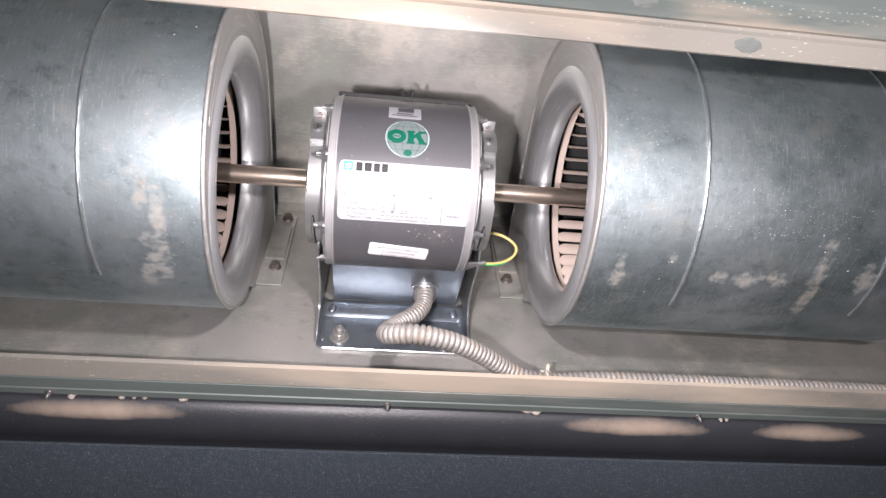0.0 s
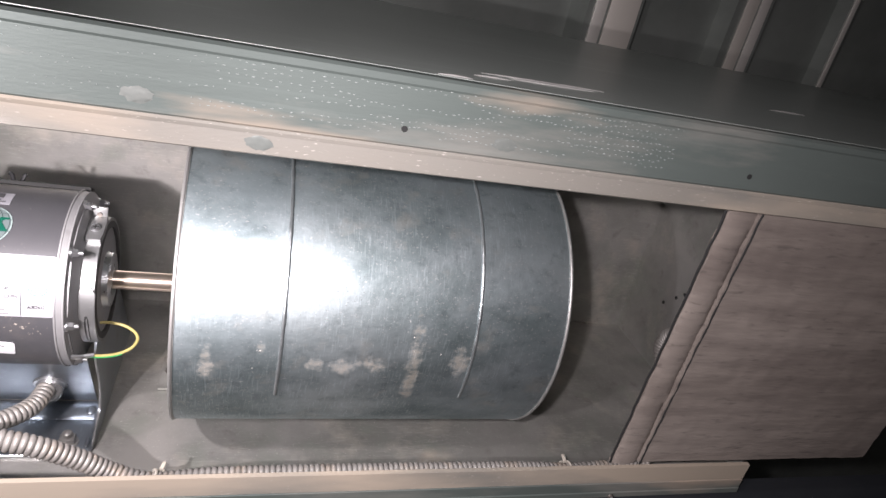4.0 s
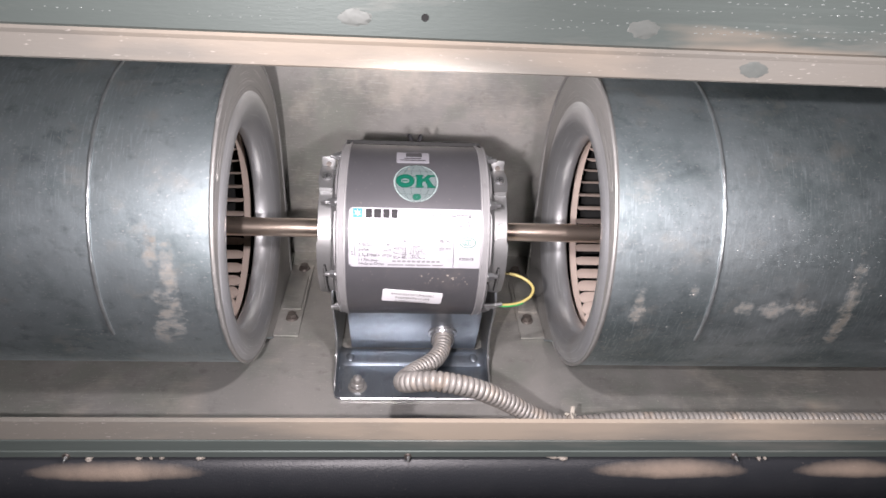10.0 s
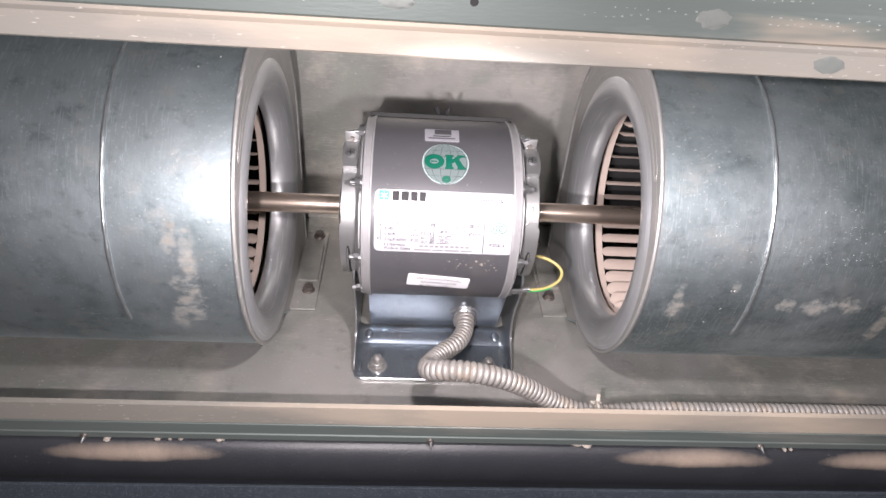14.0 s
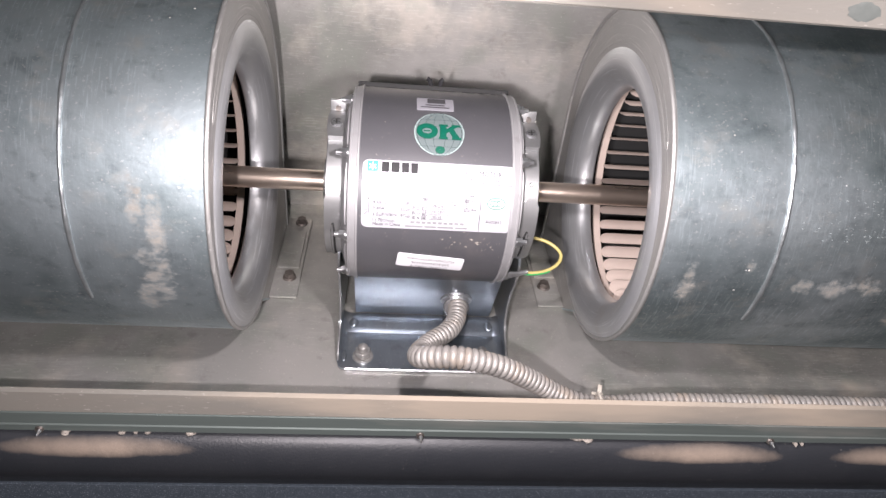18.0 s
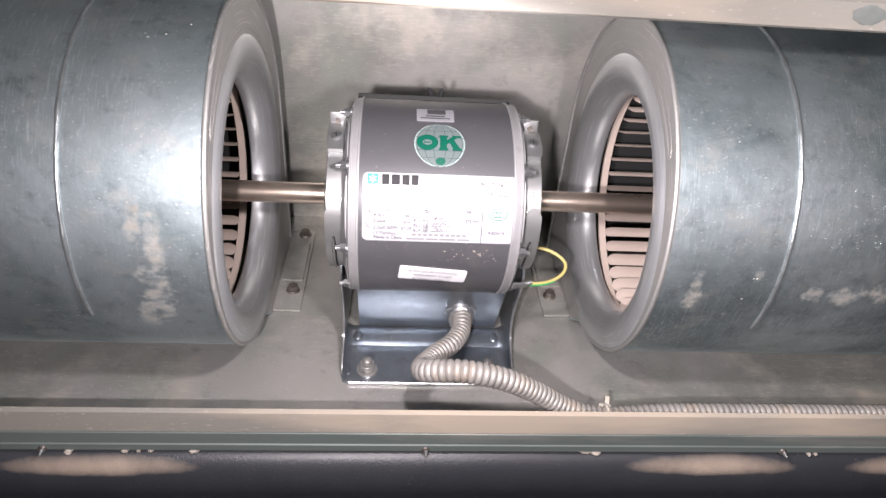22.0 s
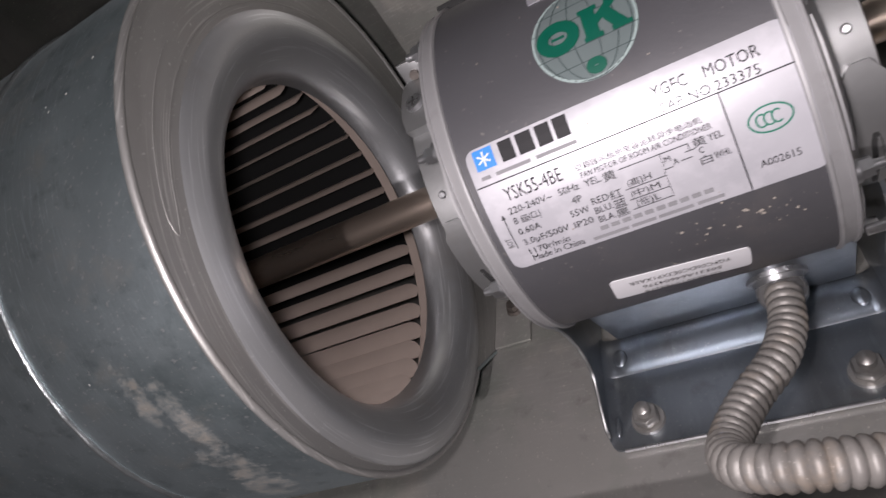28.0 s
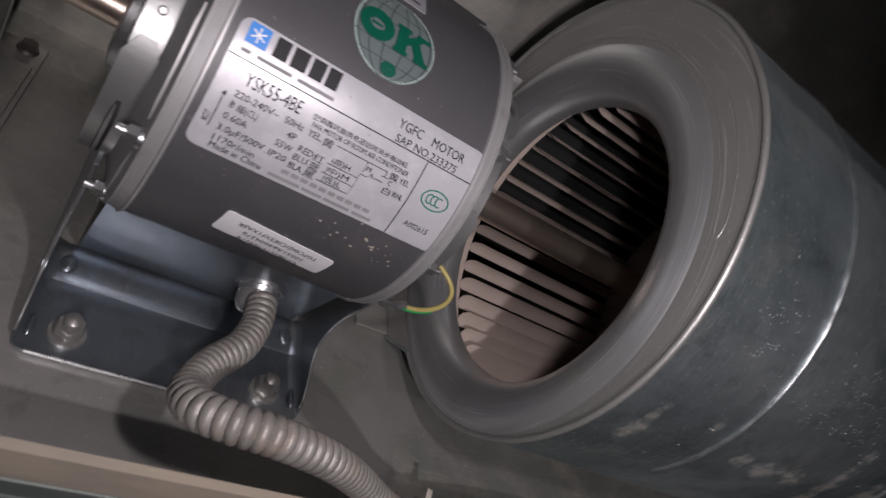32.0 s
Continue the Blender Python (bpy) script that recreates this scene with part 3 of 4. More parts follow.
STRAP = material("satin_zinc_strap", (0.33, 0.335, 0.335), 0.34, 0.75, (0.25, 0.255, 0.255), 40, 6, 0.6, 0.06, 600, 0.42, cloud=(((0.24, 0.225, 0.205), 60, 0.56, 0.72, 0.5),))
BEAD = material("seam_bead_zinc", (0.48, 0.515, 0.52), 0.24, 0.85, (0.27, 0.30, 0.31), 110, 5, 0.6, 0.5, 300, 0.42)
BELLGREY = material("end_bell_grey", (0.36, 0.36, 0.365), 0.42, 0.45, (0.30, 0.30, 0.305), 60, 6, 0.6, 0.05, 600, 0.5, cloud=(((0.20, 0.195, 0.19), 90, 0.56, 0.70, 0.4),))
BELL = material("rolled_inlet_steel", (0.55, 0.565, 0.575), 0.25, 0.76, (0.43, 0.445, 0.455), 14, 8, 0.7, 0.08, 500, 0.38, cloud=((DUST, 18, 0.56, 0.74, 0.4), ((0.32, 0.34, 0.36), 9, 0.5, 0.7, 0.3)), grain=((0.75, 0.75, 0.73), 900, 0.69, 0.75, 0.4), rings=0.4)
RUSTY = material("dull_screw", (0.12, 0.10, 0.09), 0.40, 0.8, (0.24, 0.22, 0.20), 200, 4, 0.6)
DARKSTEEL = material("dark_wheel_steel", (0.05, 0.05, 0.052), 0.5, 0.6, (0.09, 0.085, 0.08), 60)
blower(0.0941, 1, "round galvanised blower housing with seam beads and dust smears", (0.0566, 0.1697), 0.0010)
blower(-0.1093, -1, "round galvanised blower housing with a beige dust streak", (0.0590, 0.1697), 0.0006)

# ---------------------------------------------------------------- motor
MX0, MX1, MR = -0.0520, 0.0340, 0.0541
motor = thing("fan_motor", "dark grey double-shaft fan motor with white rating plate", "motor")
part("motor_body", lathe([(MX0 + 0.004, 0.02), (MX0 + 0.004, MR - 0.001), (MX0 + 0.0045, MR), (MX1 - 0.0045, MR), (MX1 - 0.004, MR - 0.001), (MX1 - 0.004, 0.02)], AX_Y, AX_Z, 128), MOTOR, motor, "dark grey painted round motor shell")


def on_drum(bm, r):
    """Bends a flat drawing (x along the shaft, y up the front) round the motor at radius r."""
    for v in bm.verts:
        a = FRONT - v.co.y / r
        rr = r + v.co.z
        v.co = Vector((v.co.x + 0.0010, AX_Y + rr * math.cos(a), AX_Z + rr * math.sin(a)))
    return bm


FRONT = radians(244.4)            # the side of the motor that faces the opening


def rounded(x0, x1, y0, y1, r, z0, z1, nx=8, ny=16):
    """A thin rounded rectangle cut into strips so that it can be bent."""
    bm = bmesh.new()

    def inset(y):
        d = min(y - y0, y1 - y)
        return 0.0 if d >= r else r - math.sqrt(max(0.0, r * r - (r - d) ** 2))
    ys = sorted({y0 + (y1 - y0) * j / ny for j in range(ny + 1)} | {y0 + r * u for u in (0.05, 0.15, 0.3, 0.6, 1)} | {y1 - r * u for u in (0.05, 0.15, 0.3, 0.6, 1)})
    rows = []
    for y in ys:
        a = inset(y)
        rows.append([[bm.verts.new((x0 + a + (x1 - x0 - 2 * a) * i / nx, y, z)) for i in range(nx + 1)] for z in (z0, z1)])
    for p, q in zip(rows, rows[1:]):
        for lay in (0, 1):
            for i in range(nx):
                bm.faces.new((p[lay][i], p[lay][i + 1], q[lay][i + 1], q[lay][i]))
        for i in (0, nx):
            bm.faces.new((p[0][i], p[1][i], q[1][i], q[0][i]))
    for p in (rows[0], rows[-1]):
        for i in range(nx):
            bm.faces.new((p[0][i], p[0][i + 1], p[1][i + 1], p[1][i]))
    return bm


def arc_strip(xc, w, r0, r1, a0, a1, n, end):
    """A strip bent round the shaft's line, w to either side of xc; its ends narrow to the share end."""
    bm = bmesh.new()
    rows = []
    for k in range(n + 1):
        a = radians(a0 + (a1 - a0) * k / n)
        ww = w * (end if k in (0, n) else (0.5 + end / 2 if k in (1, n - 1) else 1.0))
        rows.append([bm.verts.new((xc + dx * ww, AX_Y + r * math.cos(a), AX_Z + r * math.sin(a))) for dx, r in ((-1, r0), (1, r0), (1, r1), (-1, r1))])
    for p, q in zip(rows, rows[1:]):
        for k in range(4):
            bm.faces.new((p[k], p[(k + 1) % 4], q[(k + 1) % 4], q[k]))
    bm.faces.new(rows[0])
    bm.faces.new(rows[-1][::-1])
    return bm


def stretch_edge(x0, x1, s):
    """Rolled light edge and end bell at one end of the motor; s points out of the motor."""
    xe = x0
    part("end_bell", lathe([(xe - 0.0046 * s, MR - 0.0012), (xe - 0.0046 * s, MR + 0.0004), (xe - 0.0043 * s, MR + 0.0009), (xe - 0.0036 * s, MR + 0.0009), (xe - 0.0033 * s, MR + 0.0003), (xe - 0.0004 * s, MR - 0.0004), (xe - 0.0001 * s, MR + 0.0002), (xe + 0.0005 * s, MR + 0.0001), (xe + 0.0008 * s, MR - 0.0012),
                            (xe + 0.0028 * s, MR - 0.007), (xe + 0.0050 * s, 0.040), (xe + 0.0052 * s, 0.0345), (xe + 0.0115 * s, 0.0335), (xe + 0.0120 * s, 0.020), (xe + 0.0125 * s, 0.0065)], AX_Y, AX_Z, 96), BELLGREY, motor, "grey end bell with rolled edge")
    part("hub_ring", lathe([(xe + 0.0045 * s, 0.0335), (xe + 0.0045 * s, 0.0372), (xe + 0.0132 * s, 0.0372), (xe + 0.0132 * s, 0.0335)], AX_Y, AX_Z, 64, True), DARKSTEEL, motor, "black rubber hub ring")
    part("clamp_strap", lathe([(xe + 0.0046 * s, 0.0374), (xe + 0.0045 * s, 0.0388), (xe + 0.0049 * s, 0.0394), (xe + 0.0127 * s, 0.0394), (xe + 0.0131 * s, 0.0388), (xe + 0.0130 * s, 0.0374)], AX_Y, AX_Z, 72, True), STRAP, motor, "satin zinc clamp strap round the hub")
    xc = xe + 0.0088 * s
    # lug with its cross-head screw, and the clamp bolt above it
    lug = part("strap_lug", arc_strip(xc, 0.0048, 0.0390, 0.0430, 178, 207, 8, 0.8), STRAP, motor, "folded zinc strap lug")
    bm = bmesh.new()
    mt = Matrix.Translation((xc, AX_Y, AX_Z))
    m = mt @ Matrix.Rotation(radians(195 - 90), 4, "X")
    bmesh.ops.create_cone(bm, cap_ends=True, segments=20, radius1=0.0030, radius2=0.0025, depth=0.0014, matrix=m @ Matrix.Translation((0, 0, 0.0436)))
    part("clamp_screw", bm, BRIGHT, lug, "round cross-head screw")
    bm = bmesh.new()
    box(bm, -0.0018, 0.0018, -0.0003, 0.0003, 0.0440, 0.04445, 0, m)
    box(bm, -0.0003, 0.0003, -0.0018, 0.0018, 0.0440, 0.04450, 0, m)
    part("cross_slot", bm, DARK, lug, "dark cross slot")
    m = mt @ Matrix.Rotation(radians(177 - 90), 4, "X")
    part("upstand", box(bmesh.new(), -0.0042, 0.0042, -0.0008, 0.0008, 0.0380, 0.0490, 0.0004, m), STRAP, lug)
    bm = bmesh.new()
    bmesh.ops.create_cone(bm, cap_ends=True, segments=6, radius1=0.0034, radius2=0.0034, depth=0.0028, matrix=m @ Matrix.Translation((0, 0.0022, 0.0445)) @ pose(0, 0, 0, 90, 0, 0))
    bmesh.ops.create_cone(bm, cap_ends=True, segments=12, radius1=0.0017, radius2=0.0015, depth=0.010, matrix=m @ Matrix.Translation((0, 0.0030, 0.0445)) @ pose(0, 0, 0, 90, 0, 0))
    part("clamp_bolt", bm, RUSTY, lug, "dull clamp bolt end")
    # long tongue with its slot
    tongue = part("strap_tongue", arc_strip(xc, 0.0046, 0.0392, 0.0408, 246, 334 if s < 0 else 312, 24, 0.45), STRAP, motor, "slotted zinc strap tongue")
    part("slot", arc_strip(xc, 0.0012, 0.0406, 0.04088, 272, 326 if s < 0 else 306, 16, 0.5), DARK, tongue, "dark slot")
    part("slot_edge", arc_strip(xc + 0.0004 * s, 0.0005, 0.0408, 0.0416, 274, 325 if s < 0 else 305, 16, 0.5), STRAP, tongue, "bright raised slot edge")
    m = mt @ Matrix.Rotation(radians(235 - 90), 4, "X")
    bm = bmesh.new()
    bmesh.ops.create_cone(bm, cap_ends=True, segments=14, radius1=0.0013, radius2=0.0008, depth=0.0006, matrix=m @ Matrix.Translation((0, 0, 0.0396)))
    part("strap_rivet", bm, BRIGHT, motor, "small rivet dimple")
    # screws on the end bell's edge
    for ang in (181, 223, 272, 318, 30, 90, 135):
        m = Matrix.Translation((xe, AX_Y + 0.0505 * math.cos(radians(ang)), AX_Z + 0.0505 * math.sin(radians(ang)))) @ pose(0, 0, 0, 0, 90 * s, 0)
        bm = bmesh.new()
        bmesh.ops.create_cone(bm, cap_ends=True, segments=12, radius1=0.0033, radius2=0.0031, depth=0.0014, matrix=m @ Matrix.Translation((0, 0, 0.0012)))
        bmesh.ops.create_cone(bm, cap_ends=True, segments=6, radius1=0.0026, radius2=0.0024, depth=0.0030, matrix=m @ Matrix.Translation((0, 0, 0.0033)))
        bmesh.ops.create_cone(bm, cap_ends=True, segments=10, radius1=0.0014, radius2=0.0011, depth=0.0030, matrix=m @ Matrix.Translation((0, 0, 0.0058)))
        part("bell_screw", bm, BRIGHT, motor, "small through-bolt end with nut")
    # raised ribs of the end bell between the bolts
    for a0, a1 in ((186, 218), (229, 265), (279, 312), (328, 384)):
        part("bell_rib", arc_strip(xe + 0.0012 * s, 0.0010, 0.0480, 0.0508, a0, a1, 12, 0.7), BELLGREY, motor, "raised rib of the end bell")


stretch_edge(MX0, 0, -1)
stretch_edge(MX1, 0, 1)
part("shaft", lathe([(-0.236, 0.0001), (-0.236, 0.0058), (-0.2355, 0.0060), (0.2205, 0.0060), (0.221, 0.0058), (0.221, 0.0001)], AX_Y, AX_Z, 40), SHAFT, motor, "brownish polished steel shaft")
for xe, s in ((MX0, -1), (MX1, 1)):
    part("bearing_boss", lathe([(xe + 0.012 * s, 0.018), (xe + 0.0155 * s, 0.017), (xe + 0.0165 * s, 0.012), (xe + 0.0165 * s, 0.0062)], AX_Y, AX_Z, 40), BRIGHT, motor, "round bearing boss")

# overlapping seam of the shell wrap, at the back
m = Matrix.Translation((0, AX_Y, AX_Z)) @ Matrix.Rotation(radians(151 - 90), 4, "X")
part("wrap_seam", box(bmesh.new(), MX0 + 0.0005, MX1 - 0.0005, -0.004, 0.006, MR - 0.002, MR + 0.0026, 0.0006, m), DARK, motor, "black seam strip along the shell")


# ---------------------------------------------------------------- motor bracket
bracket = thing("motor_bracket", "folded zinc-plated motor bracket bolted to the deck", "bracket")
BX0, BX1 = -0.0592, 0.0458


def pan(profile, x0, x1, r, corner):
    """Pressed plate: the (y, z) line run along x, its sides rolled towards the motor, its lower corners rounded."""
    bm = bmesh.new()
    d_ = [0, 0.0008, 0.0018, 0.0032, 0.0050, r, r + 0.004]
    xs = [x0 + d for d in d_] + [x0 + r + 0.004 + (x1 - x0 - 2 * r - 0.008) * k / 6 for k in range(1, 6)] + [x1 - d for d in reversed(d_)]
    rows, z0 = [], profile[0][1]
    for y, z in profile:
        h = z - z0
        cut = corner - math.sqrt(max(0.0, corner ** 2 - max(0.0, corner - h) ** 2))
        up = min(1.0, max(0.0, (h - 0.002) / 0.010))
        up = up * up * (3 - 2 * up)
        row = []
        for x in xs:
            d = min(x - x0, x1 - x)
            lift = (r - math.sqrt(max(0.0, r * r - max(0.0, r - d) ** 2))) * up
            row.append(bm.verts.new((x + (cut if x - x0 < x1 - x else -cut) * max(0.0, 1 - d / 0.012), y - lift, z)))
        rows.append(row)
    for p, q in zip(rows, rows[1:]):
        for k in range(len(xs) - 1):
            bm.faces.new((p[k], p[k + 1], q[k + 1], q[k]))
    g_ = bmesh.ops.extrude_face_region(bm, geom=bm.faces[:])
    bmesh.ops.translate(bm, verts=[v for v in g_["geom"] if isinstance(v, bmesh.types.BMVert)], vec=(0, 0.0011, 0))
    return bm


D_ = DECK_Y - 0.0016
pan_line = [(D_, 0.0530), (D_, 0.0538), (D_, 0.0552), (D_, 0.0575), (D_, 0.0620), (D_, 0.0680), (D_, 0.0760), (D_, 0.0842), (D_ + 0.0004, 0.0853), (D_ - 0.0001, 0.0862), (D_ - 0.0005, 0.0895),
            (D_ - 0.0010, 0.0935), (D_ - 0.0011, 0.0975), (D_ - 0.0007, 0.1010), (D_ + 0.0002, 0.1040)]
part("foot_plate", pan([(y, z + 0.0018) for y, z in pan_line], BX0 + 0.0004, BX1 - 0.0004, 0.0062, 0.0050), BRACKET, bracket, "blue-black zinc foot plate with a pressed crease")
part("cradle_plate", sheet([(D_ - 0.0002, 0.1085), (0.002, 0.1050), (-0.010, 0.0999), (-0.028, 0.0919), (-0.048, 0.0834)], BX0 + 0.009, BX1 - 0.007, 0.0014), BRACKET, bracket, "smooth zinc cradle plate under the motor")
for x, s_ in ((BX0 + 0.0085, 1), (BX1 - 0.0085, -1)):
    bm = bmesh.new()
    bmesh.ops.create_uvsphere(bm, u_segments=20, v_segments=12, radius=1.0, matrix=Matrix.Translation((x, D_ - 0.0012, 0.0948)) @ Matrix.Diagonal((0.0030, 0.0011, 0.0042, 1)))
    part("gusset_dimple", bm, BRACKET, bracket, "pressed stiffening dimple")
    bm = bmesh.new()
    bmesh.ops.create_uvsphere(bm, u_segments=16, v_segments=10, radius=1.0, matrix=Matrix.Translation((x - 0.004 * s_, D_ - 0.0016, 0.0640)) @ Matrix.Diagonal((0.0014, 0.0012, 0.0045, 1)))
    part("gusset_dimple", bm, BRACKET, bracket)
flange = [(DECK_Y - 0.0005, 0.0615), (0.0034, 0.0606), (0.0003, 0.0622), (-0.0034, 0.0688), (-0.007, 0.0775), (-0.0115, 0.0821), (-0.0215, 0.084), (-0.0351, 0.0814), (-0.0514, 0.075), (-0.0632, 0.0739)]
for k in range(8):
    flange.append((AX_Y + 0.0372 * math.cos(radians(-46 + 22 * k)), AX_Z + 0.0372 * math.sin(radians(-46 + 22 * k))))
flange += [(-0.060, 0.150), (-0.020, 0.175), (DECK_Y - 0.0005, 0.190)]
for x in (BX0, BX1 - 0.0013):
    part("side_flange", prism(flange, x, x + 0.0013), BRACKET, bracket, "upright bracket cheek with a bright cut edge")
    low = [Vector((x + 0.00065, y, z)) for y, z in flange[1:10]]
    part("cut_edge", sweep(spline([tuple(p) for p in low], 6), lambda run: 0.0008, 8), STRAP, bracket, "bright cut edge")
part("front_edge", sweep([Vector((BX0 + 0.0055 + (BX1 - BX0 - 0.011) * k / 12, DECK_Y - 0.0018, 0.0547)) for k in range(13)], 0.0007, 8), BRIGHT, bracket, "bright cut edge")


BOLT = material("zinc_bolt", (0.50, 0.49, 0.47), 0.28, 0.75, (0.34, 0.33, 0.315), 220, 5, 0.6, 0.1, 700, 0.42)


def stud(x, z, parent):
    m = Matrix.Translation((x, DECK_Y - 0.0016, z)) @ pose(0, 0, 0, 90, 0, 0)
    bm = bmesh.new()
    bmesh.ops.create_cone(bm, cap_ends=True, segments=24, radius1=0.0064, radius2=0.0062, depth=0.0012, matrix=m @ Matrix.Translation((0, 0, 0.0006)))
    p = part("washer", bm, BOLT, parent, "flat zinc washer")
    bm = bmesh.new()
    bmesh.ops.create_cone(bm, cap_ends=True, segments=6, radius1=0.0052, radius2=0.0052, depth=0.0042, matrix=m @ Matrix.Translation((0, 0, 0.0034)))
    bmesh.ops.bevel(bm, geom=bm.edges[:], offset=0.0005, segments=1, affect="EDGES")
    part("nut", bm, BOLT, p, "hexagon nut")
    bm = bmesh.new()
    for i in range(6):
        bmesh.ops.create_cone(bm, cap_ends=True, segments=14, radius1=0.0029, radius2=0.0024 if i < 5 else 0.0012, depth=0.0011, matrix=m @ Matrix.Translation((0, 0, 0.0056 + i * 0.0007)))
    part("bolt", bm, BOLT, p, "threaded bolt end")


stud(-0.0435, 0.0655, bracket)
stud(0.0298, 0.0655, bracket)

# ---------------------------------------------------------------- cable conduit
way = spline([(0.0139, -0.0225, 0.0850), (0.0132, -0.0228, 0.0780), (0.0112, -0.0232, 0.0690), (0.0055, -0.0262, 0.0565), (-0.0050, -0.0300, 0.0430), (-0.0122, -0.0360, 0.0285),
              (-0.0122, -0.0440, 0.0175), (-0.0050, -0.0505, 0.0112), (0.0080, -0.0530, 0.0085), (0.0280, -0.0465, 0.0098), (0.0470, -0.0330, 0.0140), (0.0620, -0.0212, 0.0160),
              (0.0750, -0.0158, 0.0145), (0.0886, -0.0138, 0.0136), (0.1040, -0.0146, 0.0142), (0.1250, -0.0158, 0.0148), (0.1700, -0.0160, 0.0150), (0.2050, -0.0160, 0.0150),
              (0.2650, -0.0160, 0.0148), (0.3250, -0.0156, 0.0144), (0.3600, -0.0142, 0.0136), (0.3800, -0.0150, 0.0142), (0.4250, -0.0160, 0.0148)], 20)
PITCH = 0.0034
tube_path = even(way, PITCH / 6)


def ribs(run):
    return 0.0048 + 0.0012 * abs(math.sin(math.pi * run / PITCH)) ** 0.6


conduit = thing("cable_conduit", "grey corrugated cable conduit from the motor along the flange", "conduit")
part("corrugated_tube", sweep(tube_path, ribs, 16), CONDUIT, conduit)
g = Matrix.Translation((0.0139, -0.0195, 0.0955)) @ pose(0, 0, 0, 180 + 28, 0, 0)
bm = bmesh.new()
bmesh.ops.create_cone(bm, cap_ends=True, segments=32, radius1=0.0104, radius2=0.0100, depth=0.0022, matrix=g @ Matrix.Translation((0, 0, 0.0011)))
bmesh.ops.create_cone(bm, cap_ends=True, segments=28, radius1=0.0086, radius2=0.0080, depth=0.0020, matrix=g @ Matrix.Translation((0, 0, 0.0030)))
part("gland_washer", bm, BRIGHT, conduit, "bright washer of the cable gland")
bm = bmesh.new()
bmesh.ops.create_uvsphere(bm, u_segments=24, v_segments=14, radius=0.0084, matrix=g @ Matrix.Translation((0, 0, 0.0066)) @ Matrix.Diagonal((1, 1, 0.9, 1)))
part("gland", bm, GLAND, conduit, "shiny pale cable gland")


def cable_tie(x, y, z, turn):
    t = thing("cable_tie", "pale nylon tie holding the conduit to the flange", "cable tie", "cable ties", (x, y, z))
    m = pose(0, 0, 0, 0, turn, 0)
    bm = box(bmesh.new(), -0.0035, 0.0035, -0.002, 0.003, 0.0, 0.0075, 0.0008, m)
    part("tie_head", bm, NYLON, t)
    bm = box(bmesh.new(), -0.0012, 0.0012, -0.0006, 0.0006, 0.006, 0.0125, 0.0003, m @ pose(0, 0, 0, 12, 10, 0))
    part("tie_tail", bm, NYLON, t)
    loop_ = [Vector((0.0, 0.0060 * math.cos(a), -0.0005 + 0.0062 * math.sin(a))) for a in [2 * math.pi * k / 20 for k in range(21)]]
    part("tie_loop", sweep(loop_, 0.0009, 6), NYLON, t)
    return t


cable_tie(0.0886, -0.0140, 0.0146, 6)
cable_tie(0.3600, -0.0144, 0.0146, -8)

# earth wire loop at the motor's end
wire = thing("earth_wire", "yellow and green earth wire looped beside the motor", "wire")
pts = spline([(0.0400, -0.0735, 0.0850), (0.0480, -0.0752, 0.0858), (0.0580, -0.0746, 0.0850), (0.0655, -0.0726, 0.0815), (0.0687, -0.0704, 0.0765), (0.0665, -0.0676, 0.0715), (0.0600, -0.0656, 0.0675), (0.0515, -0.0660, 0.0640), (0.0430, -0.0680, 0.0615)], 14)
part("yellow_core", sweep(pts, 0.0010, 10), YELLOW, wire)
stripe = [p + Vector((0.0001, 0.0005, -0.0006)) for p in pts[82:]]
part("green_stripe", sweep(stripe, 0.0007, 8), WIREGREEN, wire, "green stripe of the wire")
bm = bmesh.new()
box(bm, 0.0355, 0.0420, -0.0705, -0.0675, 0.0575, 0.0591, 0.0005)
bmesh.ops.create_cone(bm, cap_ends=True, segments=12, radius1=0.0014, radius2=0.0014, depth=0.007, matrix=Matrix.Translation((0.0435, -0.0680, 0.0610)) @ pose(0, 0, 0, 0, 70, 0))
part("ring_terminal", bm, BRIGHT, wire, "crimped ring terminal")
# frayed lead ends behind the seam
lead = thing("lead_end", "short cut lead ends standing behind the motor shell", "wire")
for dx, lean in ((-0.0030, -0.0030), (0.0012, 0.0022)):
    part("lead", sweep([Vector((-0.007 + dx, -0.1440, 0.1325)), Vector((-0.007 + dx + lean * 0.5, -0.1475, 0.1352)), Vector((-0.007 + dx + lean, -0.1482, 0.1354))], 0.0013, 8), INK, lead)

# ---------------------------------------------------------------- screws, holes, drips and droplets on the flanges
def flange_screw(x, y):
    t = thing("flange_screw", "dull screw tip in the bottom flange", "screw", "flange screws", (x, y, FZ))
    bm = bmesh.new()
    bmesh.ops.create_cone(bm, cap_ends=True, segments=10, radius1=0.0028, radius2=0.0020, depth=0.0030, matrix=Matrix.Translation((0, 0, -0.0018)) @ pose(0, 0, 0, 180, 0, 0))
    part("screw_head", bm, RUSTY, t)
    bm = bmesh.new()
    bmesh.ops.create_cone(bm, cap_ends=True, segments=8, radius1=0.0013, radius2=0.0004, depth=0.0040, matrix=Matrix.Translation((0.0003, 0, -0.0048)) @ pose(0, 0, 0, 180, 0, 0))
    part("screw_tip", bm, BRIGHT, t)


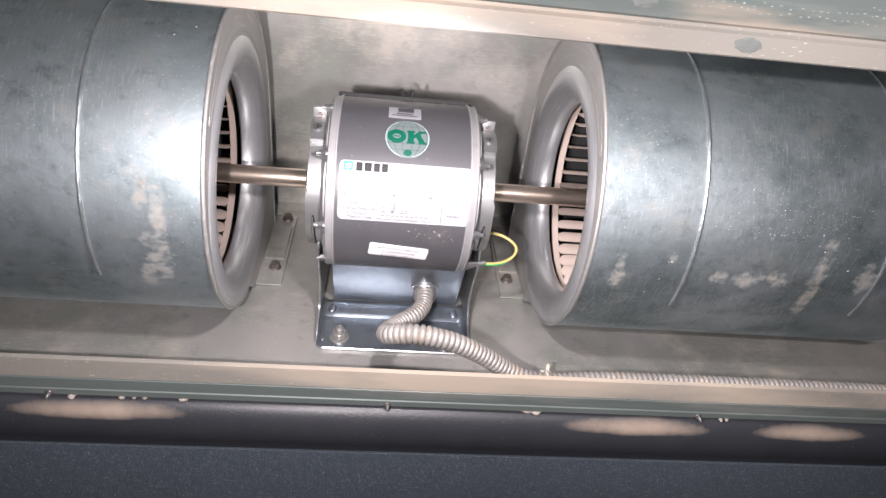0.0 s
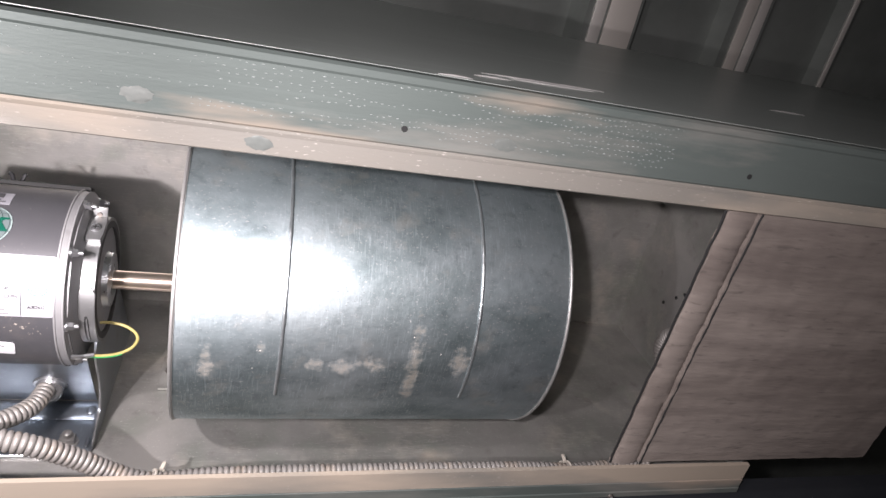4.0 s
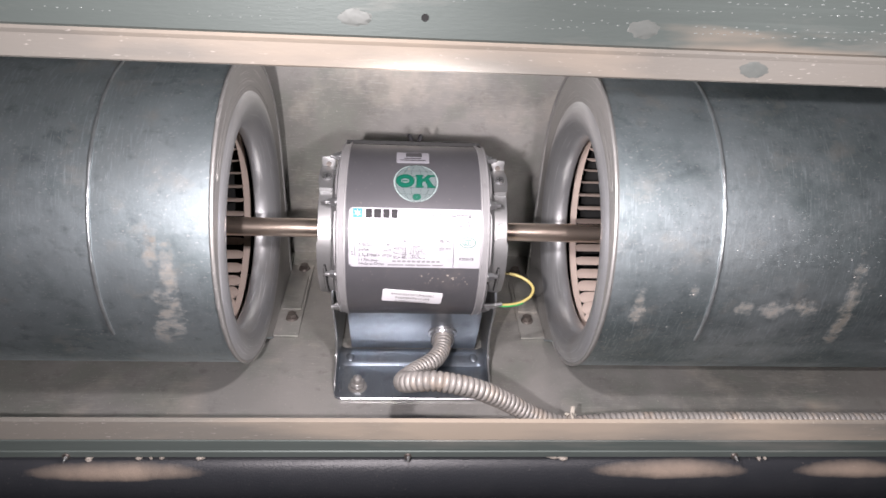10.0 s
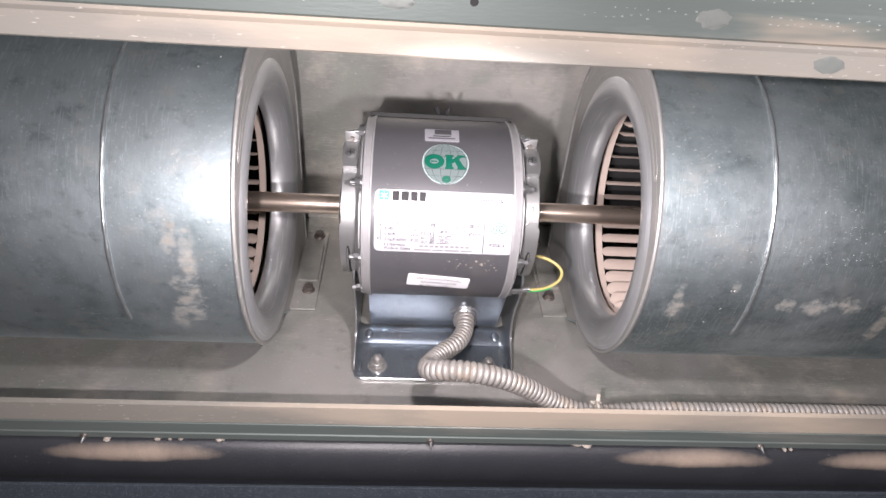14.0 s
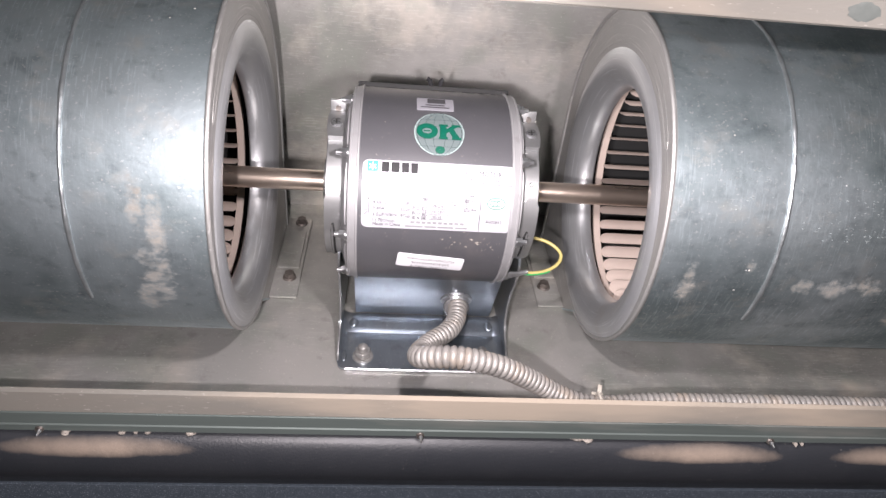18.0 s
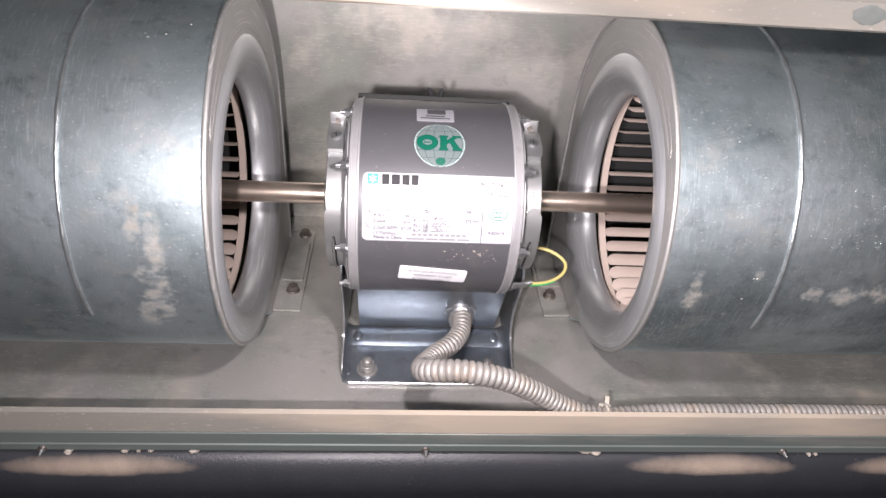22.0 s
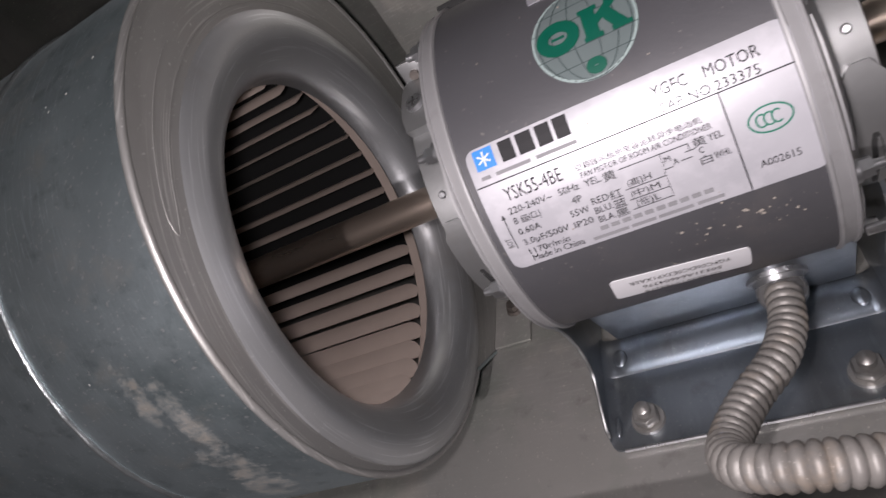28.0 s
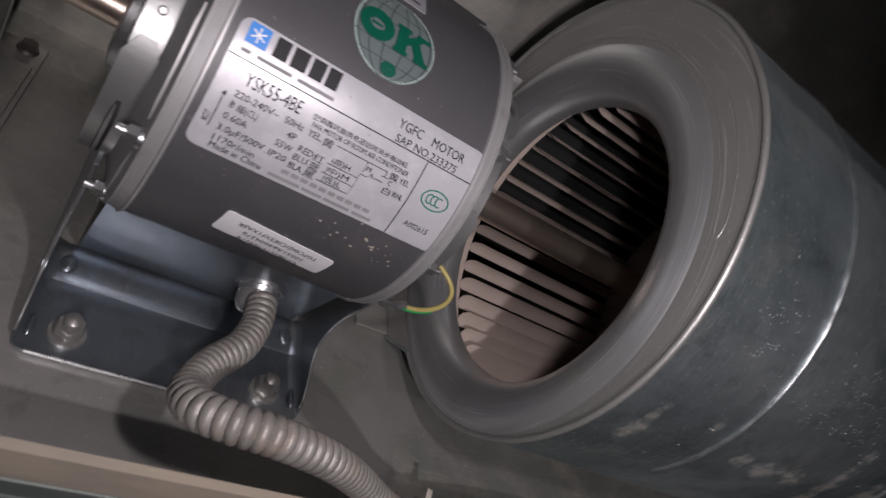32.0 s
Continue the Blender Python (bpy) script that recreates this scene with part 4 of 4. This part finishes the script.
for x in (-0.406, -0.206, -0.0095, 0.1905, 0.3955):
    flange_screw(x, FY - 0.0010)
for x in (-0.405, -0.206, -0.0080, 0.1925, 0.3890, 0.585):
    bm = bmesh.new()
    bmesh.ops.create_cone(bm, cap_ends=True, segments=18, radius1=0.0015, radius2=0.0015, depth=0.0004, matrix=Matrix.Translation((x, -0.2500, -0.0002)))
    tagged(part("flange_hole", bm, DARK), "empty dark screw hole in the rear flange", "hole", "flange holes")


WATERMARK = material("dried_water_mark", (0.165, 0.178, 0.166), 0.48, 0.2, (0.13, 0.147, 0.137), 300, 4, 0.7)


def drip(x, y, w, h):
    bm = bmesh.new()
    bmesh.ops.create_icosphere(bm, subdivisions=3, radius=1.0)
    for v in bm.verts:
        n = 1 + 0.35 * noise.noise(v.co * 2.1 + Vector((x * 90, 0, 0)))
        v.co = Vector((x + v.co.x * w * n, y + v.co.y * (0.0014 if y > -0.1 else 0.0032) * n, (FZ - 0.0008 if y > -0.1 else -0.0001) + v.co.z * h * n))
    tagged(part("sealant_drip", bm, PALEDUST if y > -0.1 else WATERMARK), "pale dried sealant drip on the flange edge" if y > -0.1 else "flat dried water mark on the rear flange", "drip" if y > -0.1 else "stain", "sealant drips" if y > -0.1 else "water marks")


for x, w, h in ((-0.1940, 0.0022, 0.0030), (-0.1660, 0.0020, 0.0018), (-0.1590, 0.0012, 0.0014), (-0.1530, 0.0016, 0.0014), (-0.1310, 0.0026, 0.0022), (0.0845, 0.0030, 0.0026), (0.0790, 0.0040, 0.0012), (0.2070, 0.0012, 0.0026), (0.2110, 0.0010, 0.0022)):
    drip(x, FY + 0.0015, w, h)
for x in (0.0790, 0.129, -0.035, 0.243):
    drip(x, -0.2490 if x != 0.129 else -0.2345, 0.0060, 0.0002)

SCUFF = material("scuffed_zinc", (0.46, 0.46, 0.44), 0.42, 0.6, (0.34, 0.34, 0.33), 200)

# bright scuffs on the outer rear panel, near its lower edge
for k, (x, z, run) in enumerate(((0.232, 0.027, 0.055), (0.246, 0.024, 0.050), (0.262, 0.029, 0.042), (0.226, 0.019, 0.020), (0.445, 0.068, 0.030), (0.205, 0.008, 0.018))):
    line = [Vector((x + run * i / 8, -0.27585, z + 0.0012 * i / 8 * run / 0.02 + 0.0006 * noise.noise(Vector((i * 0.5, k * 3.0, 0))))) for i in range(9)]
    tagged(part("scuff", sweep(line, lambda d: 0.00015 + 0.0006 * math.sin(math.pi * min(1.0, d / run)), 6), SCUFF), "bright thin scuff on the rear panel", "scuff", "scuffs")

# water droplets on the rear flange and on the shell of one blower
def droplets(spots, label):
    """spots: (place, along, across, out, a, b, h) for each drop."""
    verts, faces = [], []
    for p, u, v, n, a, b, h in spots:
        i = len(verts)
        verts.append(p + n * h)
        for rr, hh in ((0.6, 0.75 * h), (1.0, -0.0002)):
            for j in range(8):
                t_ = 2 * math.pi * j / 8
                verts.append(p + u * (a * rr * math.cos(t_)) + v * (b * rr * math.sin(t_)) + n * hh)
        for j in range(8):
            faces.append((i, i + 1 + (j + 1) % 8, i + 1 + j))
            faces.append((i + 1 + j, i + 1 + (j + 1) % 8, i + 9 + (j + 1) % 8, i + 9 + j))
    me = bpy.data.meshes.new("water_droplets")
    me.from_pydata(verts, [], faces)
    me.materials.append(DROPLET)
    me.shade_smooth()
    tagged(new("water_droplets", me), label, "droplets", "", "stuff")


drops = []
for row in range(8):
    x = -0.30 + random.uniform(0, 0.004)
    while x < 0.335:
        x += random.uniform(0.0026, 0.0052) * (0.75 if x > 0.16 else 1.0)
        y = -0.2690 + 0.0030 * row + random.gauss(0, 0.0005)
        if noise.noise(Vector((x * 18, row * 0.7, 3.0))) > (-0.10 if x > 0.10 else 0.08):
            drops.append((Vector((x, y, 0)), Vector((1, 0, 0)), Vector((0, 1, 0)), Vector((0, 0, -1)), random.uniform(0.0004, 0.0011) * (1.0 if x > 0.10 else 0.7), random.uniform(0.00018, 0.00034), random.uniform(0.0002, 0.0004)))
droplets(drops, "many small clear water droplets clinging to the rear flange")
drops = []
for k in range(330):
    x = random.choice((random.gauss(0.190, 0.018), random.gauss(0.215, 0.022), random.gauss(0.132, 0.006)))
    ang = 238 + 1.6 * random.randint(0, 11) + random.gauss(0, 0.3) if x > 0.14 else random.gauss(243, 4)
    if not 0.10 < x < 0.30 or noise.noise(Vector((x * 70, ang * 0.25, 1.0))) < -0.1:
        continue
    a = radians(ang)
    n = Vector((0, math.cos(a), math.sin(a)))
    p = Vector((x, VOL_Y, VOL_Z)) + n * (VOL_R + 0.0001)
    drops.append((p, Vector((1, 0, 0)), Vector((0, -n.z, n.y)), n, random.uniform(0.0002, 0.0007), random.uniform(0.00008, 0.00016), random.uniform(0.00008, 0.00014)))
droplets(drops, "scattered small water droplets on the blower shell")

# ---------------------------------------------------------------- dusty filter pad at the right of the opening
pad = thing("filter_pad", "grey-brown dusty fibre filter pad lying across the opening", "filter")
bm = bmesh.new()
nx, ny = 60, 60
grid = {}
for lay, z0 in ((0, 0.0050), (1, 0.0190)):
    for i in range(nx + 1):
        for j in range(ny + 1):
            x, y = 0.4130 + 0.215 * i / nx, -0.2320 + 0.2080 * j / ny
            p = Vector((x, y, z0))
            z = z0 + FZ * j / ny + (0.0006 * noise.noise(p * 38) + 0.0005 * noise.noise(p * 150) + 0.0002 * math.sin(y * 2 * math.pi / 0.0145) if lay == 0 else 0)
            grid[lay, i, j] = bm.verts.new((x, y, z))
for lay in (0, 1):
    for i in range(nx):
        for j in range(ny):
            bm.faces.new((grid[lay, i, j], grid[lay, i + 1, j], grid[lay, i + 1, j + 1], grid[lay, i, j + 1]))
for j in range(ny):
    for i in (0, nx):
        bm.faces.new((grid[0, i, j], grid[0, i, j + 1], grid[1, i, j + 1], grid[1, i, j]))
for i in range(nx):
    for j in (0, ny):
        bm.faces.new((grid[0, i, j], grid[0, i + 1, j], grid[1, i + 1, j], grid[1, i, j]))
part("pad_body", bm, FILTER, pad, "matted fibre mat")
bm = bmesh.new()
rows = []
for j in range(91):
    y = -0.2330 + 0.2110 * j / 90
    row = []
    for k in range(13):
        a = math.pi * 2 * k / 12
        n = 1 + 0.14 * noise.noise(Vector((math.cos(a), math.sin(a) + 5, y * 60))) + 0.10 * noise.noise(Vector((math.cos(a) * 2, math.sin(a), y * 420)))
        row.append(bm.verts.new((0.4030 + 0.0112 * math.cos(a) * n, y, 0.0090 + FZ * j / 90 + 0.0036 * math.sin(a) * n)))
    rows.append(row)
for p, q in zip(rows, rows[1:]):
    for k in range(12):
        bm.faces.new((p[k], p[k + 1], q[k + 1], q[k]))
part("pad_hem", bm, FILTER, pad, "flat cracked hem of the pad")
for x, w in ((0.3905, 0.0009), (0.4146, 0.0007)):
    line = [Vector((x + 0.0010 * noise.noise(Vector((0.3, x * 50, k * 0.35))), -0.2330 + 0.2110 * k / 60, (0.0072 if x < 0.4 else 0.0050) + FZ * k / 60)) for k in range(61)]
    part("hem_seam", sweep(line, w, 6), DARK, pad, "dark frayed seam line")

# conduit elbow through the end panel, with three small holes above it
elbow = thing("conduit_elbow", "curled grey corrugated conduit end at the side panel", "conduit")
el = spline([(0.5170, -0.0152, 0.1287), (0.5130, -0.0205, 0.1399), (0.5110, -0.0314, 0.1461), (0.5100, -0.0449, 0.1432), (0.5100, -0.0543, 0.1329), (0.5110, -0.0562, 0.1199), (0.5130, -0.0512, 0.1098), (0.5180, -0.0420, 0.1026)], 16)
part("corrugated_tube", sweep(even(el, PITCH / 6), lambda r: 0.0062 + 0.0013 * abs(math.sin(math.pi * r / PITCH)) ** 0.6, 16), CONDUIT, elbow)
for y, z in ((-0.058, 0.184), (-0.072, 0.170), (-0.081, 0.161)):
    bm = bmesh.new()
    bmesh.ops.create_cone(bm, cap_ends=True, segments=14, radius1=0.0017, radius2=0.0017, depth=0.0006, matrix=Matrix.Translation((X_R - 0.0001, y, z)) @ pose(0, 0, 0, 0, 90, 0))
    tagged(part("panel_hole", bm, DARK), "small dark hole in the side panel", "hole", "panel holes")


# ---------------------------------------------------------------- print on the motor
def lettering(rows):
    """Flat drawing of words: (text, x, y, height, turn) with x at the left end; built-in font."""
    bm = bmesh.new()
    for text, x, y, h, wide, turn in rows:
        cu = bpy.data.curves.new("words", "FONT")
        cu.body, cu.size = text, 1.0
        cu.resolution_u = 2
        ob = new("words", cu)
        dg = bpy.context.evaluated_depsgraph_get()
        me = bpy.data.meshes.new_from_object(ob.evaluated_get(dg))
        xs = [v.co.x for v in me.vertices]
        span = max(xs) - min(xs)
        sx = wide / span
        me.transform(Matrix.Translation((x, y, 0)) @ Matrix.Rotation(radians(turn), 4, "Z") @ Matrix.Diagonal((sx, h / 0.70, 1, 1)) @ Matrix.Translation((-min(xs), 0, 0)))
        bm.from_mesh(me)
        bpy.data.objects.remove(ob)
        bpy.data.curves.remove(cu)
        bpy.data.meshes.remove(me)
    return bm


def bars(rows, bm=None):
    bm = bm or bmesh.new()
    for x0, x1, y0, y1 in rows:
        n = max(1, int(abs(y1 - y0) / 0.002))
        ring = [(bm.verts.new((x0, y0 + (y1 - y0) * k / n, 0)), bm.verts.new((x1, y0 + (y1 - y0) * k / n, 0))) for k in range(n + 1)]
        for a, b in zip(ring, ring[1:]):
            bm.faces.new((a[0], a[1], b[1], b[0]))
    return bm


def ring(cx, cy, rx, ry, w, a0=0, a1=360, n=48, bm=None):
    bm = bm or bmesh.new()
    pts = []
    for k in range(n + 1):
        a = radians(a0 + (a1 - a0) * k / n)
        pts.append((bm.verts.new((cx + rx * math.cos(a), cy + ry * math.sin(a), 0)), bm.verts.new((cx + (rx - w) * math.cos(a), cy + (ry - w) * math.sin(a), 0))))
    for a, b in zip(pts, pts[1:]):
        bm.faces.new((a[0], b[0], b[1], a[1]))
    return bm


def printed(name, bm, lift, mat, parent, label=""):
    """Bends a flat drawing on to the motor, lifted a little off the shell."""
    for v in bm.verts:
        v.co.z += lift
    return part(name, on_drum(bm, MR), mat, parent, label, 0)


LX0, LX1, LY0, LY1 = -0.0465, 0.0298, -0.0182, 0.0172
LW, LH = LX1 - LX0, LY1 - LY0
plate = part("rating_plate", on_drum(rounded(LX0, LX1, LY0, LY1 - 0.0012, 0.0028, 0.0001, 0.0004, 10, 22), MR), FILM, motor, "silvery white film rating plate with black print", 30)


def at(u, v):
    return LX0 + u * LW, LY1 - v * LH


def word(text, u0, u1, v1, cap):
    """A word from u0 to u1 on the line v1, with capitals of that height."""
    x, y = at(u0, v1)
    return (text, x, y, cap * LH, (u1 - u0) * LW, 0)


S_ = 0.050
words = [word("YGFC", 0.614, 0.717, 0.193, 0.076), word("MOTOR", 0.764, 0.914, 0.198, 0.076), word("SAP NO.233375", 0.625, 0.901, 0.296, 0.062),
         word("YSK55-4BE", 0.084, 0.282, 0.464, 0.098), word("FAN MOTOR OF ROOM AIR CONDITIONER", 0.337, 0.735, 0.498, 0.040),
         word("220-240V~", 0.073, 0.226, 0.560, S_), word("50Hz", 0.250, 0.318, 0.560, S_), word("YEL.", 0.337, 0.391, 0.565, S_),
         word("B", 0.076, 0.090, 0.640, S_), word("(CL)", 0.129, 0.170, 0.642, S_), word("4P", 0.278, 0.312, 0.648, S_), word("RED", 0.335, 0.390, 0.703, S_),
         word("0.60A", 0.073, 0.153, 0.728, S_), word("55W", 0.257, 0.319, 0.737, S_), word("BLU.", 0.333, 0.392, 0.773, S_),
         word("3.0\u00b5F/500V", 0.073, 0.235, 0.818, S_), word("IP20", 0.253, 0.317, 0.825, S_), word("BLA.", 0.333, 0.387, 0.845, S_),
         word("1170r/min", 0.076, 0.220, 0.902, S_), word("Made in China", 0.077, 0.260, 0.963, S_),
         word("(", 0.458, 0.464, 0.668, 0.046), word(")H", 0.497, 0.531, 0.668, 0.046), word("(", 0.456, 0.462, 0.748, 0.046), word(")M", 0.500, 0.545, 0.748, 0.046), word("(", 0.461, 0.467, 0.822, 0.046), word(")L", 0.502, 0.534, 0.822, 0.046),
         word("M", 0.582, 0.600, 0.602, 0.040), word("A", 0.603, 0.620, 0.635, 0.040), word("C", 0.681, 0.695, 0.626, 0.042),
         word("YEL", 0.716, 0.757, 0.570, 0.046), word("WHI.", 0.716, 0.762, 0.692, 0.046), word("A002615", 0.822, 0.932, 0.860, 0.052)]
# Chinese colour words, grades and the line that names the kind of motor
for text, u0, u1, v1, cap in (("\u9ec4", 0.396, 0.436, 0.582, 0.070), ("\u7ea2", 0.394, 0.434, 0.718, 0.070), ("\u84dd", 0.394, 0.434, 0.790, 0.070), ("\u9ed1", 0.391, 0.431, 0.858, 0.066),
                              ("\u7ea7", 0.100, 0.128, 0.650, 0.062), ("\u9ad8", 0.466, 0.495, 0.672, 0.055), ("\u4e2d", 0.464, 0.497, 0.752, 0.055), ("\u4f4e", 0.469, 0.499, 0.826, 0.055),
                              ("\u9ec4", 0.671, 0.709, 0.580, 0.066), ("\u767d", 0.676, 0.709, 0.704, 0.062),
                              ("\u7a7a\u8c03\u5668\u98ce\u6247\u7528\u7535\u5bb9\u8fd0\u8f6c\u5f02\u6b65\u7535\u52a8\u673a", 0.327, 0.715, 0.446, 0.048)):
    words.append(word(text, u0, u1, v1 - 0.006, cap * 0.72))
x, y = at(0.050, 0.800)
words.append(("ROT", x - 0.0009, y, 0.0016, 0.0027, 90))
tagged(printed("print", lettering(words), 0.0007, INK, plate, "black printed words and ratings"), kind="stuff")
lines = []


def rule(u0, u1, v0, v1):
    (x0, ya), (x1, yb) = at(u0, v0), at(u1, v1)
    lines.append((x0, x1, yb, ya))


rule(0.004, 0.996, 0.305, 0.314)
rule(0.779, 0.783, 0.314, 0.990)
rule(0.0445, 0.0475, 0.580, 0.825)
for u0, u1, v in ((0.446, 0.570, 0.680), (0.445, 0.570, 0.759), (0.443, 0.572, 0.832), (0.448, 0.658, 0.531), (0.572, 0.600, 0.640), (0.625, 0.660, 0.622), (0.645, 0.672, 0.578)):
    rule(u0, u1, v, v + 0.006)
rule(0.657, 0.6595, 0.531, 0.580)
for k in range(8):
    rule(0.570, 0.5725, 0.655 + 0.022 * k, 0.668 + 0.022 * k)
for k in range(4):
    rule(0.574, 0.5765, 0.540 + 0.022 * k, 0.553 + 0.022 * k)
# the makers' names as plain bars
name_bars = []
for u0, u1, v0, v1 in [(0.325 + 0.0365 * k, 0.352 + 0.0365 * k, 0.874, 0.908) for k in range(10)] + [(0.290, 0.408, 0.942, 0.968), (0.418, 0.496, 0.942, 0.968), (0.505, 0.612, 0.942, 0.968), (0.625, 0.705, 0.942, 0.968),
                       (0.032, 0.064, 0.242, 0.268), (0.085, 0.208, 0.242, 0.268), (0.228, 0.365, 0.242, 0.268)]:
    (x0, ya), (x1, yb) = at(u0, v0), at(u1, v1)
    name_bars.append((x0, x1, yb, ya))
tagged(printed("print_bar", bars(name_bars), 0.00065, GREYINK, plate, "grey bars in place of the makers' names"), kind="stuff")
tagged(printed("print_rule", bars(lines), 0.00065, INK, plate, "black rules and small bars"), kind="stuff")
bm = bmesh.new()
x, y = at(0.046, 0.580)
bm.faces.new([bm.verts.new((x + dx, y + dy, 0)) for dx, dy in ((-0.0006, 0), (0.0006, 0), (0, 0.0013))])
printed("print_arrow", bm, 0.0007, INK, plate, "small black arrow head")
# the maker's mark: four black blocks beside a blue square with a white star
for u0, u1 in ((0.122, 0.170), (0.184, 0.238), (0.252, 0.300), (0.312, 0.358)):
    (x0, y1), (x1, y0) = at(u0, 0.056), at(u1, 0.199)
    printed("mark_block", bars([(x0, x1, y0, y1)]), 0.0007, INK, plate, "black block of the maker's mark")
(x0, y1), (x1, y0) = at(0.029, 0.052), at(0.099, 0.199)
printed("mark_square", bars([(x0, x1, y0, y1)]), 0.00065, BLUE, plate, "blue square of the maker's mark")
bm = bmesh.new()
cx, cy = (x0 + x1) / 2, (y0 + y1) / 2
for k in range(3):
    a = radians(30 + 60 * k)
    d, n = Vector((math.cos(a), math.sin(a), 0)) * 0.0019, Vector((-math.sin(a), math.cos(a), 0)) * 0.0002
    bm.faces.new([bm.verts.new(Vector((cx, cy, 0)) + q) for q in (d + n, d - n, -d - n, -d + n)])
printed("mark_star", bm, 0.0009, PAPER, plate, "white star in the blue square")
cx, cy = at(0.885, 0.567)
bm = ring(cx, cy, 0.0047, 0.0031, 0.0004)
for k in range(3):
    ring(cx - 0.0018 + 0.0016 * k, cy, 0.0013, 0.0016, 0.0004, 50, 310, 20, bm)
printed("approval_mark", bm, 0.0007, GREEN, plate, "green oval approval mark")

# round green inspection sticker
OX, OY, OR = -0.0090, 0.0325, 0.0128
sticker = thing("inspection_sticker", "round grey and green check sticker on the motor shell", "sticker")
bm = bmesh.new()
rings_ = []
for j in range(1, 7):
    rings_.append([bm.verts.new((OX + OR * j / 6 * math.cos(2 * math.pi * k / 48), OY + OR * j / 6 * math.sin(2 * math.pi * k / 48), 0.0002)) for k in range(48)])
mid = bm.verts.new((OX, OY, 0.0002))
for k in range(48):
    bm.faces.new((mid, rings_[0][k], rings_[0][(k + 1) % 48]))
    for a, b in zip(rings_, rings_[1:]):
        bm.faces.new((a[k], b[k], b[(k + 1) % 48], a[(k + 1) % 48]))
part("sticker_film", on_drum(bm, MR), TEAL, sticker, "grey film disc", 30)
printed("sticker_rim", ring(OX, OY, OR, OR, 0.0006), 0.0005, PALE, sticker, "pale rim line")
bm = bmesh.new()
for fx in (0.25, 0.62, 0.9):
    ring(OX, OY, OR * fx, OR, 0.00022, 0, 360, 40, bm)
for fy in (-0.62, -0.3, 0.3, 0.62):
    hw = OR * math.sqrt(1 - fy * fy)
    bars([(OX - hw, OX + hw, OY + fy * OR - 0.0001, OY + fy * OR + 0.0001)], bm)
tagged(printed("globe_print", bm, 0.0005, GLOBE, sticker, "dark globe lines"), kind="stuff")
bm = ring(OX - 0.0062, OY + 0.0006, 0.0054, 0.0046, 0.0030)
bars([(OX - 0.0078, OX - 0.0046, OY + 0.0002, OY + 0.0009), (OX + 0.0002, OX + 0.0036, OY - 0.0038, OY + 0.0050), (OX - 0.0003, OX + 0.0043, OY - 0.0038, OY - 0.0026), (OX - 0.0003, OX + 0.0043, OY + 0.0038, OY + 0.0050),
      (OX + 0.0064, OX + 0.0112, OY - 0.0038, OY - 0.0026), (OX + 0.0062, OX + 0.0108, OY + 0.0038, OY + 0.0050)], bm)
for quad in (((0.0034, -0.0006), (0.0034, 0.0020), (0.0068, 0.0046), (0.0100, 0.0046)), ((0.0044, 0.0016), (0.0070, 0.0026), (0.0108, -0.0034), (0.0072, -0.0034))):
    bm.faces.new([bm.verts.new((OX + dx, OY + dy, 0)) for dx, dy in quad])
ring(OX + 0.0005, OY - 0.0098, 0.0024, 0.0020, 0.0019, bm=bm)
printed("sticker_letters", bm, 0.0007, DARKGREEN, sticker, "bold green letters and dot")

# slim order tag, upside down, and the small code label near the top
TX, TY = -0.0098, -0.0408
tag = thing("order_tag", "slim white tag with small upside-down print on the motor", "tag")
tilt = Matrix.Translation((TX, TY, 0)) @ Matrix.Rotation(radians(-5.5), 4, "Z")
bm = rounded(-0.0178, 0.0178, -0.0054, 0.0054, 0.0013, 0.0001, 0.0004, 8, 8)
bmesh.ops.transform(bm, matrix=tilt, verts=bm.verts)
part("tag_film", on_drum(bm, MR), PAPER, tag, "white tag film", 30)
bm = lettering([("Ord#5010468278", 0.0100, -0.0034, 0.0021, 0.0200, 180), ("50531A64604376", 0.0104, 0.0001, 0.0018, 0.0204, 180), ("YGFC06DC0E3XF1XA5R", 0.0130, 0.0034, 0.0018, 0.0260, 180)])
bmesh.ops.transform(bm, matrix=tilt, verts=bm.verts)
printed("tag_print", bm, 0.0007, INKSOFT, tag, "small grey upside-down print")
code = thing("code_label", "small grey code label near the top of the motor", "label")
part("code_film", on_drum(rounded(-0.0205, -0.0012, 0.0478, 0.0590, 0.0006, 0.0001, 0.0004, 6, 8), MR), GREYFILM, code, "grey film", 30)
printed("code_block", bars([(-0.0150, -0.0055, 0.0533, 0.0580)]), 0.0007, INKSOFT, code, "plain dark block")
printed("code_bars", bars([(-0.0160, -0.0060, 0.0512, 0.0522), (-0.0185, -0.0035, 0.0494, 0.0503)]), 0.0007, INKSOFT, code, "two lines of tiny print")

# specks of dried paint on the shell
bm = bmesh.new()
for k in range(46):
    x, y = random.gauss(0.010, 0.009), random.gauss(-0.0262, 0.0035)
    if k > 34:
        x, y = random.uniform(MX0 + 0.008, MX1 - 0.008), random.uniform(-0.05, 0.05)
    r = random.uniform(0.0001, 0.00045) * (1.4 if k < 12 else 0.8)
    n = 6
    vs = [bm.verts.new((x + r * random.uniform(0.5, 1.5) * math.cos(2 * math.pi * j / n), y + r * random.uniform(0.5, 1.3) * math.sin(2 * math.pi * j / n), 0.0)) for j in range(n)]
    bm.faces.new(vs)
tagged(printed("paint_specks", bm, 0.0005, PALEDUST, motor, "pale specks of dried dust"), kind="stuff")
